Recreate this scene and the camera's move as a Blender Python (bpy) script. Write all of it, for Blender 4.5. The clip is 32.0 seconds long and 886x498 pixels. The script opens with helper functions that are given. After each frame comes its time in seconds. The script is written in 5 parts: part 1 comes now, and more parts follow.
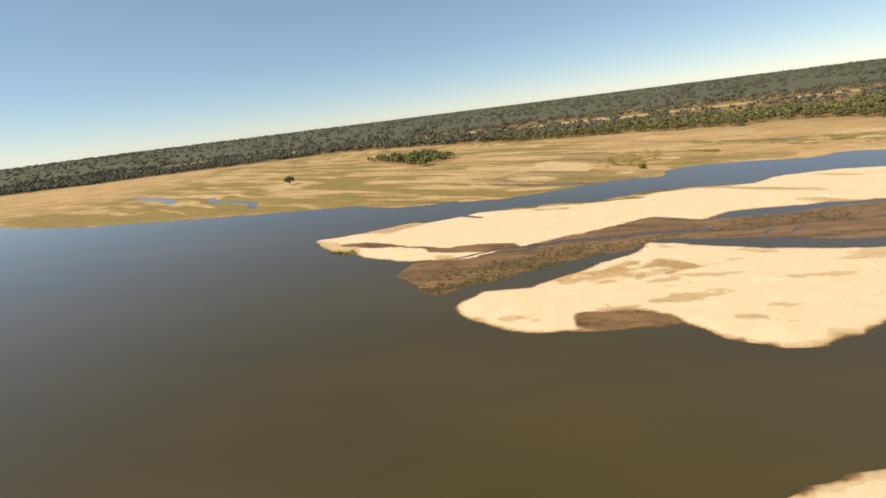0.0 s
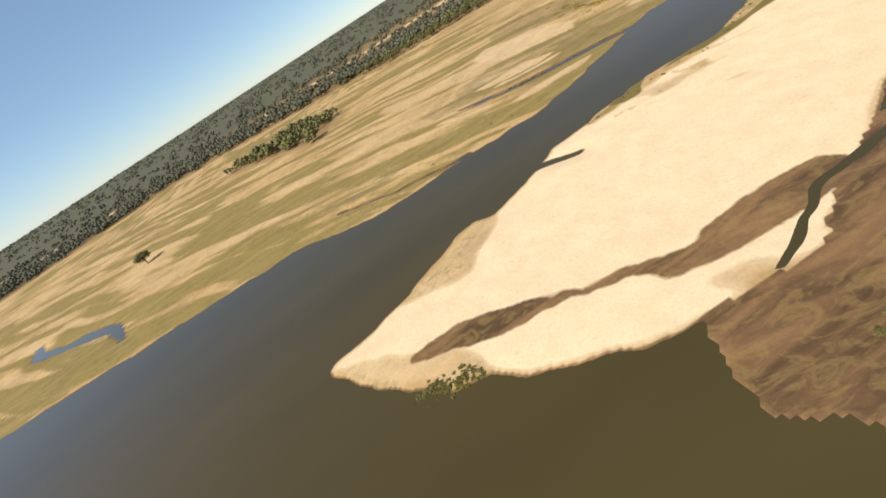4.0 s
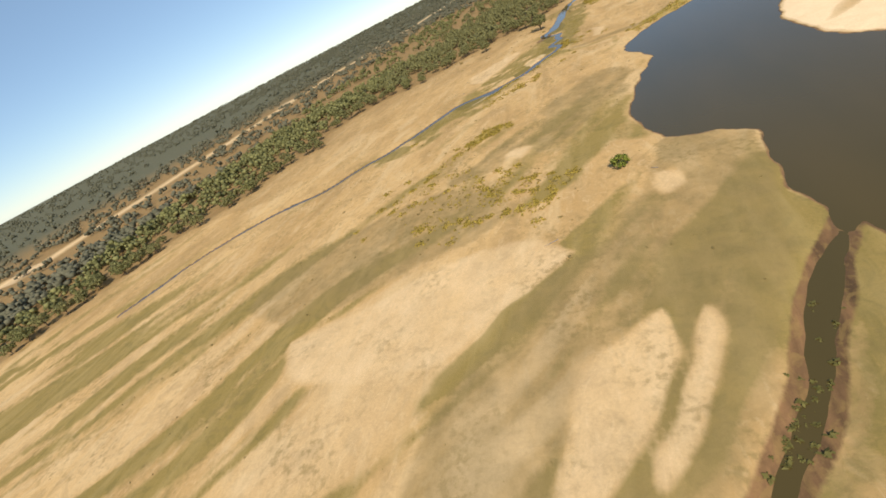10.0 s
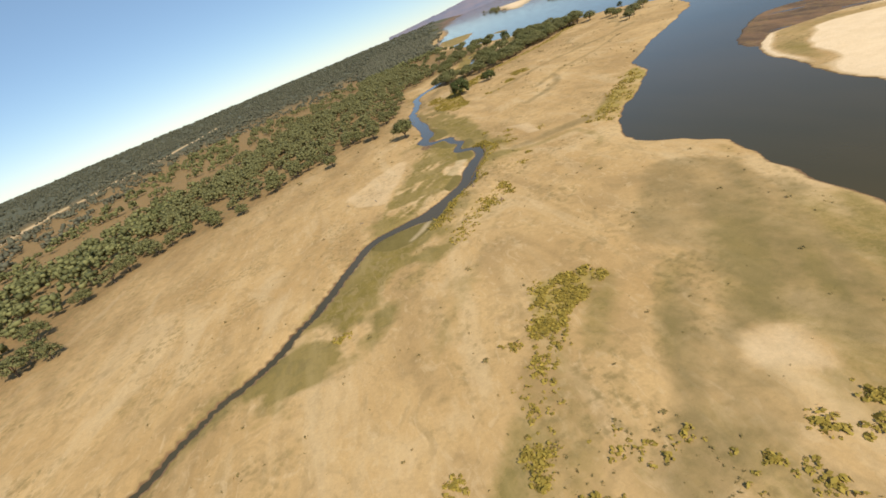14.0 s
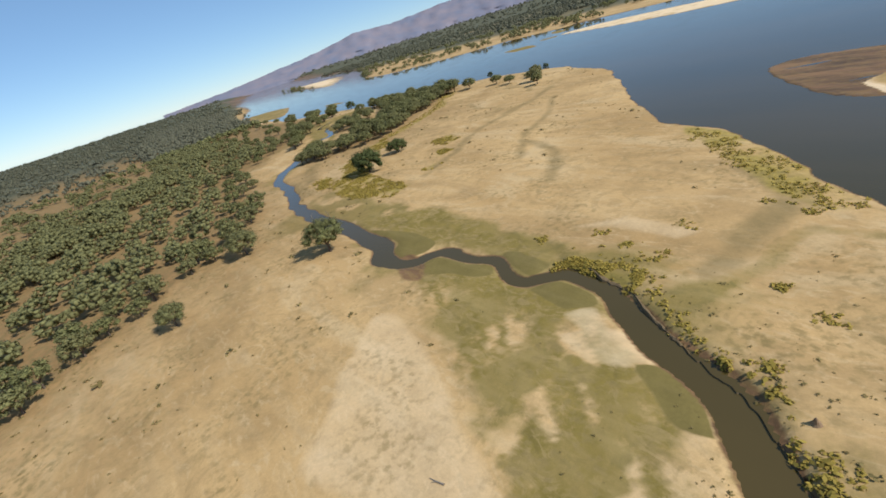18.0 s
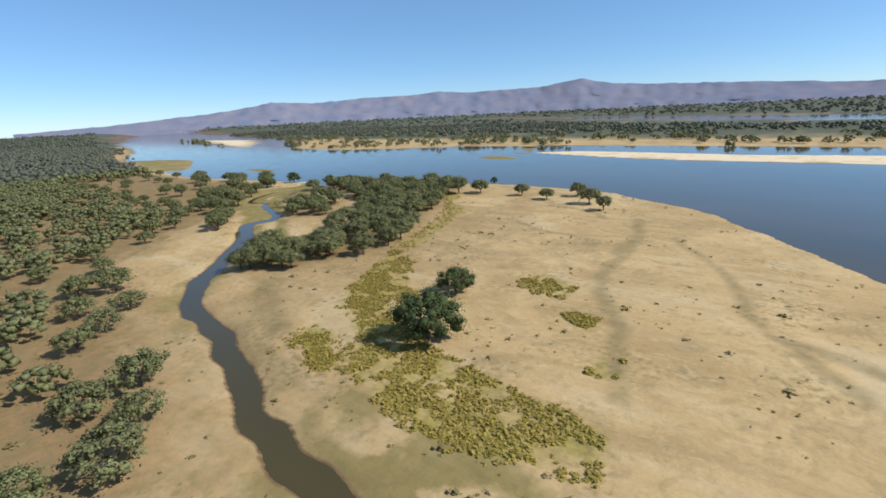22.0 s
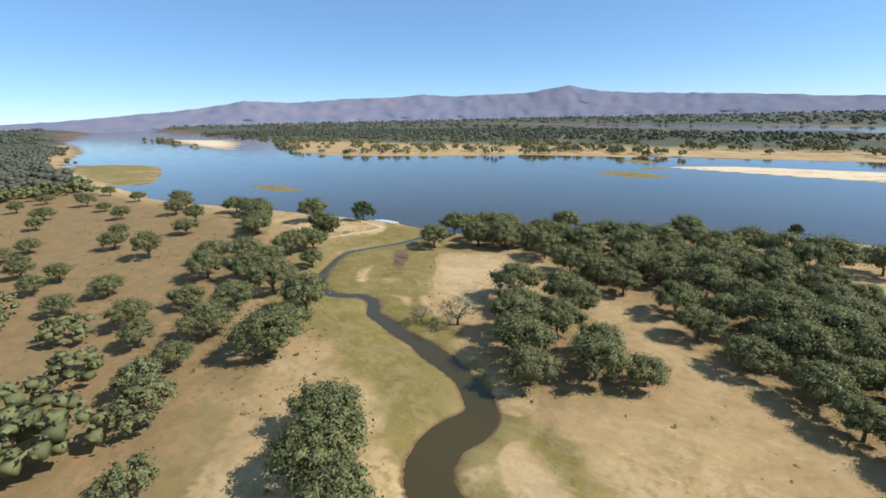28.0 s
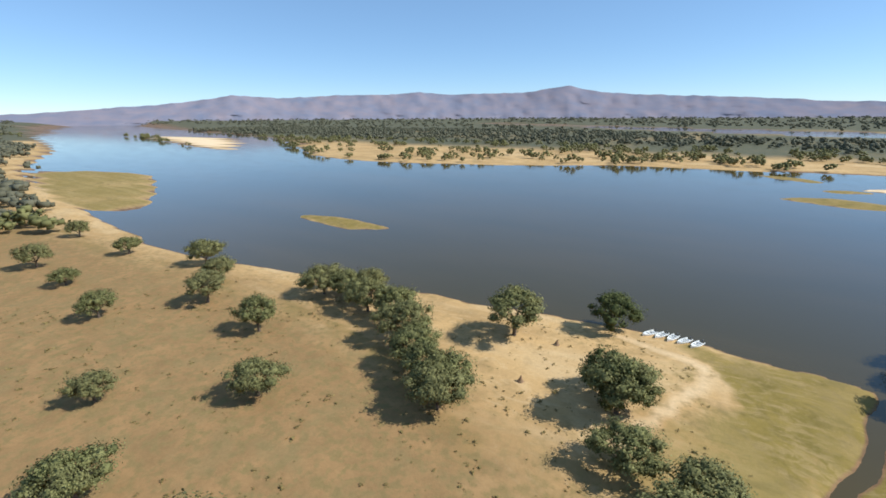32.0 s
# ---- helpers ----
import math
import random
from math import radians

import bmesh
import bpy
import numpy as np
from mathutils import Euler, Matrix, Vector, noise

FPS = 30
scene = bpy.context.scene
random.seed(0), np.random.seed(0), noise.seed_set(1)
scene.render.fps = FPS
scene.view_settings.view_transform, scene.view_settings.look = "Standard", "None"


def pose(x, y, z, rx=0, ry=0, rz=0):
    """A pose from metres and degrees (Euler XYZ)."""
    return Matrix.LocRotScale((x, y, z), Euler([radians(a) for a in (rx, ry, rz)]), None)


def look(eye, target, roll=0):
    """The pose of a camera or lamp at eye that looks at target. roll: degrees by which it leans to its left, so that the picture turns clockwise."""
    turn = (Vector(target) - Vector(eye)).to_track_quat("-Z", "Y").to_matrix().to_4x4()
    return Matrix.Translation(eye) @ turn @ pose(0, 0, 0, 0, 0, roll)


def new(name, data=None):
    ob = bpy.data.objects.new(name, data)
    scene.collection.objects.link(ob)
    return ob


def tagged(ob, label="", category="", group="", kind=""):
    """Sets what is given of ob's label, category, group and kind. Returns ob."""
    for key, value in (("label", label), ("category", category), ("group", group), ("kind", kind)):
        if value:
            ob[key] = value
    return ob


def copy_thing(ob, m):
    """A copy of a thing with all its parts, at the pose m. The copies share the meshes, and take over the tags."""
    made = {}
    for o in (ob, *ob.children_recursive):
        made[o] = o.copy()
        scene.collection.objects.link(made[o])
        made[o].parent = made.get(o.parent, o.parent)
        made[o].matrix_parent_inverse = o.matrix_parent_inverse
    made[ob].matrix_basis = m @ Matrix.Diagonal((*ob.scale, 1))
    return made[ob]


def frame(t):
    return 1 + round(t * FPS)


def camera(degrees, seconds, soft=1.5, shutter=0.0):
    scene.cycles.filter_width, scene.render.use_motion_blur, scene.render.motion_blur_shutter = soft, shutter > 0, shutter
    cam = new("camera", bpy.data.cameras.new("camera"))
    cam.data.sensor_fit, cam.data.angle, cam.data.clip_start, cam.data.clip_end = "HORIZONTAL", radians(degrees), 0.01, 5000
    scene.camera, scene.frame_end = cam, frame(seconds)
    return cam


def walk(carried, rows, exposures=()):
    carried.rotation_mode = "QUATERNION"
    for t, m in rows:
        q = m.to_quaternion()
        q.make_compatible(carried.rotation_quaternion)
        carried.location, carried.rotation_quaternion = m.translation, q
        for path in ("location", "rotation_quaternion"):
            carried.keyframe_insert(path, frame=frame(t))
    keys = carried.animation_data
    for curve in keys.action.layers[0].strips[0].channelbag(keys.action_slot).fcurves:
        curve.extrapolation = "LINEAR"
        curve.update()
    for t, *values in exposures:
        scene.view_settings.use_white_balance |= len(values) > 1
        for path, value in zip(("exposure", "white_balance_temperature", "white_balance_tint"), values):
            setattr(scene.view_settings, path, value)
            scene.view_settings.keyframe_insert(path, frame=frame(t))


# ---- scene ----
# ------------------------------------------------------------------ camera
cam = camera(90.0, 32.0, soft=1.7)
PATH = [
    (0.0, 68.34, 44.95, 59.42, 72.65, 6.88, 7.29),
    (0.5, 56.53, 59.93, 60.56, 69.50, 12.60, 8.43),
    (1.0, 44.88, 74.72, 61.43, 67.66, 16.35, 7.66),
    (1.5, 33.74, 89.95, 61.70, 66.84, 18.60, 4.09),
    (2.0, 23.43, 105.95, 62.07, 63.82, 21.03, -0.98),
    (2.5, 13.95, 121.95, 62.52, 61.35, 23.60, -5.49),
    (4.5, -5.29, 194.82, 60.58, 56.25, 28.51, -24.50),
    (5.0, -8.34, 213.25, 61.23, 58.33, 27.27, -29.23),
    (5.5, -10.72, 231.83, 61.86, 58.80, 27.19, -34.17),
    (6.0, -11.45, 250.48, 62.51, 59.57, 27.30, -38.29),
    (6.5, -10.39, 269.03, 62.82, 58.21, 27.81, -42.60),
    (7.0, -7.16, 287.33, 62.45, 57.74, 28.77, -46.69),
    (7.5, -2.34, 305.50, 62.26, 57.18, 29.71, -51.19),
    (8.0, 4.15, 323.16, 62.74, 57.55, 29.32, -55.91),
    (8.5, 11.70, 340.32, 62.88, 58.06, 27.56, -61.02),
    (9.0, 19.78, 357.20, 63.44, 58.03, 26.92, -65.72),
    (9.5, 28.96, 373.18, 63.94, 58.76, 25.65, -69.63),
    (10.0, 39.46, 388.39, 64.20, 59.22, 24.44, -73.39),
    (10.5, 51.58, 402.44, 63.98, 57.51, 25.87, -77.47),
    (11.0, 65.17, 415.13, 63.75, 57.40, 26.97, -81.28),
    (11.5, 79.49, 427.24, 62.80, 58.08, 24.60, -84.49),
    (12.0, 94.94, 439.39, 62.23, 58.30, 23.85, -89.42),
    (12.5, 110.91, 450.64, 61.89, 57.89, 23.63, -94.69),
    (13.0, 127.22, 460.97, 61.62, 58.53, 22.86, -98.65),
    (13.5, 143.89, 470.20, 60.78, 59.64, 22.17, -101.95),
    (14.0, 161.20, 478.49, 59.79, 62.05, 20.37, -105.17),
    (14.5, 179.06, 485.21, 60.24, 64.36, 17.36, -108.50),
    (16.5, 255.40, 498.18, 59.96, 60.94, 19.43, -121.80),
    (17.0, 274.38, 499.19, 60.20, 60.74, 19.10, -126.02),
    (17.5, 292.92, 499.23, 59.61, 61.87, 17.42, -129.06),
    (18.0, 311.70, 497.39, 58.68, 63.07, 16.14, -131.52),
    (18.5, 330.41, 494.85, 57.89, 63.87, 15.21, -133.58),
    (19.0, 349.14, 492.17, 57.44, 65.42, 12.97, -136.18),
    (19.5, 368.02, 489.27, 56.88, 66.56, 10.63, -139.08),
    (20.0, 386.74, 485.09, 56.92, 68.44, 8.59, -141.13),
    (20.5, 405.07, 480.04, 56.81, 69.94, 6.48, -142.46),
    (21.0, 423.06, 474.43, 56.91, 71.21, 4.60, -143.11),
    (21.5, 440.85, 468.05, 56.15, 71.95, 3.42, -143.05),
    (22.0, 458.60, 461.60, 55.52, 72.91, 2.72, -142.02),
    (22.5, 476.59, 455.23, 54.92, 72.97, 1.91, -141.66),
    (23.0, 494.81, 449.02, 55.01, 72.85, 2.11, -141.70),
    (23.5, 512.86, 442.67, 54.58, 72.96, 1.75, -142.17),
    (24.0, 531.07, 436.43, 54.84, 73.28, 2.22, -142.80),
    (24.5, 548.84, 429.99, 54.47, 72.92, 1.56, -143.28),
    (26.5, 614.16, 398.35, 47.25, 73.32, 1.44, -143.83),
    (27.0, 631.96, 392.34, 47.89, 72.83, 1.46, -144.69),
    (27.5, 649.57, 386.26, 48.41, 73.22, 1.65, -145.25),
    (28.0, 667.06, 379.71, 49.07, 73.41, 1.30, -145.45),
    (28.5, 684.83, 373.18, 49.56, 72.94, 0.16, -145.45),
    (29.0, 702.50, 366.75, 49.83, 72.95, -0.98, -145.56),
    (29.5, 719.86, 360.01, 49.44, 72.87, -0.33, -145.43),
    (30.0, 737.24, 353.14, 49.71, 73.27, -0.09, -145.69),
    (30.5, 754.78, 346.58, 50.31, 73.02, -0.29, -146.62),
    (31.0, 772.22, 339.80, 50.76, 73.89, -1.23, -146.92),
    (31.5, 789.63, 332.97, 50.50, 73.41, -0.14, -146.99),
    (32.0, 807.34, 326.70, 50.36, 73.24, 0.34, -147.07),
]
EXPOSURES = [(0.0, 0.06, 7150, 11), (1.5, 0.13, 6950, 10), (5.0, 0.10, 6500, 9), (10.0, 0.11, 6700, 9), (14.0, 0.0, 6500, 8), (17.5, -0.11, 5900, 7), (21.0, -0.04, 5420, 5), (26.0, 0.09, 5330, 5), (29.0, 0.16, 5480, 6), (32.0, 0.20, 5700, 6)]
walk(cam, [(t, pose(x, y, z, rx, ry, rz)) for t, x, y, z, rx, ry, rz in PATH], EXPOSURES)

# ------------------------------------------------------------------ world, sun, exposure
SUN_AZ, SUN_EL = radians(-155.5), radians(43.0)
sun_dir = Vector((math.cos(SUN_AZ) * math.cos(SUN_EL), math.sin(SUN_AZ) * math.cos(SUN_EL), math.sin(SUN_EL)))
world = bpy.data.worlds.new("sky")
scene.world = world
world.use_nodes = True
wn = world.node_tree.nodes
sky = wn.new("ShaderNodeTexSky")
sky.sky_type, sky.sun_disc = "NISHITA", False
sky.sun_elevation, sky.sun_rotation = SUN_EL, math.atan2(sun_dir.x, sun_dir.y)
sky.altitude, sky.air_density, sky.dust_density, sky.ozone_density = 2200.0, 1.0, 0.0, 2.5
wn["Background"].inputs["Strength"].default_value = 0.12
haze = wn.new("ShaderNodeMix")
haze.data_type = "RGBA"
haze.inputs[0].default_value, haze.inputs[7].default_value = 0.34, (2.7, 4.1, 5.6, 1.0)
world.node_tree.links.new(sky.outputs[0], haze.inputs[6])
world.node_tree.links.new(haze.outputs[2], wn["Background"].inputs[0])
lamp = bpy.data.lights.new("sun", "SUN")
lamp.energy, lamp.angle, lamp.color = 5.0, radians(0.53), (1.0, 0.94, 0.84)
sun = new("sun", lamp)
sun.matrix_world = look(sun_dir * 500, (0, 0, 0))


# ------------------------------------------------------------------ materials
def material(name, rough=0.9, spec=0.2):
    m = bpy.data.materials.new(name)
    m.use_nodes = True
    b = m.node_tree.nodes["Principled BSDF"]
    b.inputs["Roughness"].default_value = rough
    b.inputs["Specular IOR Level"].default_value = spec
    return m, m.node_tree, b


def noise_tex(tree, coord, scale, detail=4.0, rough=0.55, stretch=None, flow=0.0):
    if stretch:
        mp = tree.nodes.new("ShaderNodeMapping")
        mp.inputs["Rotation"].default_value = (0, 0, stretch[0])
        mp.inputs["Scale"].default_value = (stretch[1], stretch[2], 1)
        tree.links.new(coord, mp.inputs["Vector"])
        coord = mp.outputs[0]
    n = tree.nodes.new("ShaderNodeTexNoise")
    n.inputs["Scale"].default_value, n.inputs["Detail"].default_value, n.inputs["Roughness"].default_value = scale, detail, rough
    n.inputs["Distortion"].default_value = flow
    tree.links.new(coord, n.inputs["Vector"])
    return n.outputs["Fac"]


def remap(tree, value, a, b, c, d):
    n = tree.nodes.new("ShaderNodeMapRange")
    n.inputs["From Min"].default_value, n.inputs["From Max"].default_value = a, b
    n.inputs["To Min"].default_value, n.inputs["To Max"].default_value = c, d
    tree.links.new(value, n.inputs["Value"])
    return n.outputs[0]


def mix(tree, fac, a, b, blend="MIX"):
    n = tree.nodes.new("ShaderNodeMix")
    n.data_type, n.blend_type = "RGBA", blend
    for socket, v in ((0, fac), (6, a), (7, b)):
        if isinstance(v, bpy.types.NodeSocket):
            tree.links.new(v, n.inputs[socket])
        else:
            n.inputs[socket].default_value = v if isinstance(v, float) else (*v, 1.0)
    return n.outputs[2]


def math_node(tree, op, a, b=0.0):
    n = tree.nodes.new("ShaderNodeMath")
    n.operation = op
    for k, v in enumerate((a, b)):
        if isinstance(v, bpy.types.NodeSocket):
            tree.links.new(v, n.inputs[k])
        else:
            n.inputs[k].default_value = v
    return n.outputs[0]


def ground_material():
    m, tr, b = material("river_plain_soil", 0.95, 0.1)
    geo = tr.nodes.new("ShaderNodeNewGeometry").outputs["Position"]
    cov = tr.nodes.new("ShaderNodeAttribute")
    cov.attribute_name = "cover"
    rgb = tr.nodes.new("ShaderNodeSeparateColor")
    tr.links.new(cov.outputs["Color"], rgb.inputs[0])
    bar, green, wood, mud = rgb.outputs[0], rgb.outputs[1], rgb.outputs[2], cov.outputs["Alpha"]
    fine, mid = noise_tex(tr, geo, 1.6, 6.0, 0.65), noise_tex(tr, geo, 0.16, 5.0, 0.6)
    broad, grit = noise_tex(tr, geo, 0.021, 4.0), noise_tex(tr, geo, 7.0, 3.0, 0.7)
    mottle = noise_tex(tr, geo, 0.55, 4.0, 0.6)
    streak = noise_tex(tr, geo, 0.12, 5.0, 0.6, (radians(32), 0.22, 1.5))

    def edge(value, soft, amount, level=0.5):
        wob = math_node(tr, "MULTIPLY", math_node(tr, "SUBTRACT", math_node(tr, "ADD", math_node(tr, "ADD", math_node(tr, "MULTIPLY", mid, 0.4), math_node(tr, "MULTIPLY", fine, 0.3)), math_node(tr, "MULTIPLY", mottle, 0.3)), 0.5), amount)
        return remap(tr, math_node(tr, "ADD", value, wob), level - soft, level + soft, 0.0, 1.0)

    sand = mix(tr, remap(tr, broad, 0.35, 0.65, 0, 1), (0.452, 0.277, 0.112), (0.578, 0.369, 0.161))
    sand = mix(tr, remap(tr, streak, 0.5, 0.72, 0, 0.3), sand, (0.58, 0.42, 0.23))
    sand = mix(tr, remap(tr, mid, 0.55, 0.75, 0, 0.45), sand, (0.30, 0.19, 0.085))
    dune = noise_tex(tr, geo, 0.032, 5.0, 0.6, (radians(-55), 0.5, 1.3), 1.1)
    wash = noise_tex(tr, geo, 0.085, 4.0, 0.62, None, 2.2)
    weave = noise_tex(tr, geo, 0.24, 4.0, 0.65, (radians(25), 0.6, 1.2), 1.8)
    sand = mix(tr, remap(tr, dune, 0.50, 0.66, 0, 0.5), sand, (0.31, 0.195, 0.082))
    sand = mix(tr, remap(tr, wash, 0.52, 0.62, 0, 0.35), sand, (0.30, 0.20, 0.085))
    sand = mix(tr, remap(tr, dune, 0.36, 0.46, 0.5, 0.0), sand, (0.60, 0.42, 0.22))
    sand = mix(tr, remap(tr, weave, 0.54, 0.66, 0, 0.4), sand, (0.62, 0.43, 0.225))
    tussock = math_node(tr, "MULTIPLY", remap(tr, noise_tex(tr, geo, 0.045, 4.0, 0.6), 0.48, 0.64, 0, 1), remap(tr, mottle, 0.48, 0.62, 0, 0.6))
    pale = mix(tr, remap(tr, mid, 0.3, 0.7, 0, 1), (0.83, 0.612, 0.375), (0.755, 0.54, 0.315))
    grass = mix(tr, remap(tr, fine, 0.3, 0.7, 0, 1), (0.320, 0.220, 0.072), (0.225, 0.162, 0.049))
    grass = mix(tr, remap(tr, wash, 0.50, 0.62, 0, 0.5), grass, (0.175, 0.135, 0.045))
    grass = mix(tr, remap(tr, streak, 0.45, 0.7, 0, 0.5), grass, (0.40, 0.285, 0.118))
    litter = mix(tr, remap(tr, mid, 0.3, 0.7, 0, 1), (0.355, 0.205, 0.086), (0.245, 0.150, 0.063))
    litter = mix(tr, remap(tr, mottle, 0.47, 0.60, 0, 0.75), litter, (0.235, 0.165, 0.066))
    litter = mix(tr, remap(tr, noise_tex(tr, geo, 0.11, 4.0, 0.6), 0.5, 0.62, 0, 0.5), litter, (0.25, 0.175, 0.074))
    wet = mix(tr, remap(tr, noise_tex(tr, geo, 0.11, 5.0, 0.62, (radians(-28), 0.35, 1.6), 0.8), 0.36, 0.64, 0, 1), (0.265, 0.142, 0.064), (0.095, 0.055, 0.027))
    wet = mix(tr, remap(tr, weave, 0.48, 0.60, 0, 0.5), wet, (0.285, 0.178, 0.062))
    col = mix(tr, edge(green, 0.16, 0.8), sand, grass)
    growth = tr.nodes.new("ShaderNodeAttribute")
    growth.attribute_name = "growth"
    kinds = tr.nodes.new("ShaderNodeSeparateColor")
    tr.links.new(growth.outputs["Color"], kinds.inputs[0])
    lawn = mix(tr, remap(tr, mid, 0.3, 0.7, 0, 1), (0.275, 0.192, 0.050), (0.185, 0.136, 0.034))
    lawn = mix(tr, remap(tr, wash, 0.54, 0.64, 0, 0.5), lawn, (0.150, 0.110, 0.032))
    lawn = mix(tr, remap(tr, mottle, 0.50, 0.64, 0, 0.45), lawn, (0.30, 0.215, 0.085))
    lawn = mix(tr, remap(tr, noise_tex(tr, geo, 0.09, 4.0, 0.6), 0.52, 0.64, 0, 0.55), lawn, (0.31, 0.215, 0.085))
    lawn = mix(tr, remap(tr, weave, 0.50, 0.60, 0, 0.6), lawn, (0.345, 0.240, 0.098))
    straw = mix(tr, remap(tr, mottle, 0.35, 0.65, 0, 1), (0.40, 0.285, 0.062), (0.24, 0.18, 0.046))
    shadow_soil = mix(tr, remap(tr, mid, 0.35, 0.65, 0, 1), (0.27, 0.185, 0.078), (0.20, 0.145, 0.058))
    col = mix(tr, math_node(tr, "MULTIPLY", edge(kinds.outputs[2], 0.4, 1.1), 0.65), col, shadow_soil)
    col = mix(tr, edge(kinds.outputs[1], 0.3, 1.7), col, lawn)
    algae = mix(tr, remap(tr, mid, 0.3, 0.7, 0, 1), (0.205, 0.152, 0.047), (0.162, 0.121, 0.038))
    algae = mix(tr, remap(tr, streak, 0.52, 0.7, 0, 0.35), algae, (0.275, 0.205, 0.080))
    col = mix(tr, edge(growth.outputs["Alpha"], 0.12, 0.5), col, algae)
    col = mix(tr, edge(wood, 0.3, 0.8), col, litter)
    col = mix(tr, math_node(tr, "MULTIPLY", edge(kinds.outputs[0], 0.3, 1.2), 0.85), col, straw)
    col = mix(tr, remap(tr, bar, 0.12, 0.5, 0.0, 0.5), col, pale)
    col = mix(tr, edge(bar, 0.08, 0.3, 0.66), col, pale)
    far = tr.nodes.new("ShaderNodeAttribute")
    far.attribute_name = "scrub"
    bush = mix(tr, remap(tr, mid, 0.35, 0.65, 0, 1), (0.095, 0.096, 0.058), (0.130, 0.120, 0.074))
    col = mix(tr, edge(far.outputs["Fac"], 0.3, 0.9), col, bush)
    col = mix(tr, math_node(tr, "MULTIPLY", tussock, remap(tr, bar, 0.3, 0.6, 1.0, 0.0)), col, (0.235, 0.165, 0.062))
    wetness = edge(mud, 0.16, 0.85)
    col = mix(tr, wetness, col, wet)
    col = mix(tr, remap(tr, mottle, 0.58, 0.78, 0, 0.30), col, mix(tr, 0.5, col, (0.10, 0.075, 0.03)))
    shade = math_node(tr, "MULTIPLY", remap(tr, fine, 0.25, 0.75, 0.89, 1.09), remap(tr, grit, 0.25, 0.75, 0.93, 1.06))
    tone = tr.nodes.new("ShaderNodeVectorMath")
    tone.operation = "SCALE"
    tr.links.new(col, tone.inputs[0])
    tr.links.new(shade, tone.inputs["Scale"])
    tr.links.new(tone.outputs[0], b.inputs["Base Color"])
    tr.links.new(remap(tr, wetness, 0, 1, 0.95, 0.5), b.inputs["Roughness"])
    bump = tr.nodes.new("ShaderNodeBump")
    bump.inputs["Strength"].default_value, bump.inputs["Distance"].default_value = 0.3, 0.25
    tr.links.new(math_node(tr, "ADD", fine, math_node(tr, "MULTIPLY", mid, 1.5)), bump.inputs["Height"])
    tr.links.new(bump.outputs[0], b.inputs["Normal"])
    return m


def water_material():
    m, tr, b = material("river_water", 0.06, 0.55)
    geo = tr.nodes.new("ShaderNodeNewGeometry").outputs["Position"]
    silt = noise_tex(tr, geo, 0.012, 4.0, 0.6, (radians(15), 0.35, 1.2))
    col = mix(tr, remap(tr, silt, 0.35, 0.68, 0, 1), (0.058, 0.043, 0.012), (0.086, 0.058, 0.017))
    tr.links.new(col, b.inputs["Base Color"])
    b.inputs["IOR"].default_value = 1.4
    ripple = noise_tex(tr, geo, 0.8, 3.0, 0.6)
    swell = noise_tex(tr, geo, 0.06, 3.0, 0.6)
    bump = tr.nodes.new("ShaderNodeBump")
    bump.inputs["Strength"].default_value, bump.inputs["Distance"].default_value = 0.12, 0.12
    tr.links.new(ripple, bump.inputs["Height"])
    tr.links.new(bump.outputs[0], b.inputs["Normal"])
    tr.links.new(remap(tr, swell, 0.4, 0.65, 0.04, 0.12), b.inputs["Roughness"])
    return m


def leaf_material(name, dark, light, other, spread=0.5):
    m, tr, b = material(name, 0.75, 0.15)
    geo = tr.nodes.new("ShaderNodeNewGeometry")
    info = tr.nodes.new("ShaderNodeObjectInfo")
    col = mix(tr, geo.outputs["Random Per Island"], dark, light)
    col = mix(tr, remap(tr, info.outputs["Random"], 0.2, 1.0, 0.0, spread), col, other)
    patch = noise_tex(tr, geo.outputs["Position"], 0.35, 3.0)
    col = mix(tr, remap(tr, patch, 0.35, 0.7, 0.0, 0.4), col, other)
    tr.links.new(col, b.inputs["Base Color"])
    glow = tr.nodes.new("ShaderNodeBsdfTranslucent")
    tr.links.new(col, glow.inputs["Color"])
    both = tr.nodes.new("ShaderNodeMixShader")
    both.inputs[0].default_value = 0.2
    tr.links.new(b.outputs[0], both.inputs[1])
    tr.links.new(glow.outputs[0], both.inputs[2])
    tr.links.new(both.outputs[0], tr.nodes["Material Output"].inputs[0])
    return m


def plain_material(name, a, c, scale, rough=0.85, spec=0.2, bump_by=0.3):
    m, tr, b = material(name, rough, spec)
    geo = tr.nodes.new("ShaderNodeNewGeometry").outputs["Position"]
    n = noise_tex(tr, geo, scale, 6.0, 0.65)
    tr.links.new(mix(tr, remap(tr, n, 0.3, 0.7, 0, 1), a, c), b.inputs["Base Color"])
    bump = tr.nodes.new("ShaderNodeBump")
    bump.inputs["Strength"].default_value, bump.inputs["Distance"].default_value = bump_by, 0.1
    tr.links.new(n, bump.inputs["Height"])
    tr.links.new(bump.outputs[0], b.inputs["Normal"])
    return m


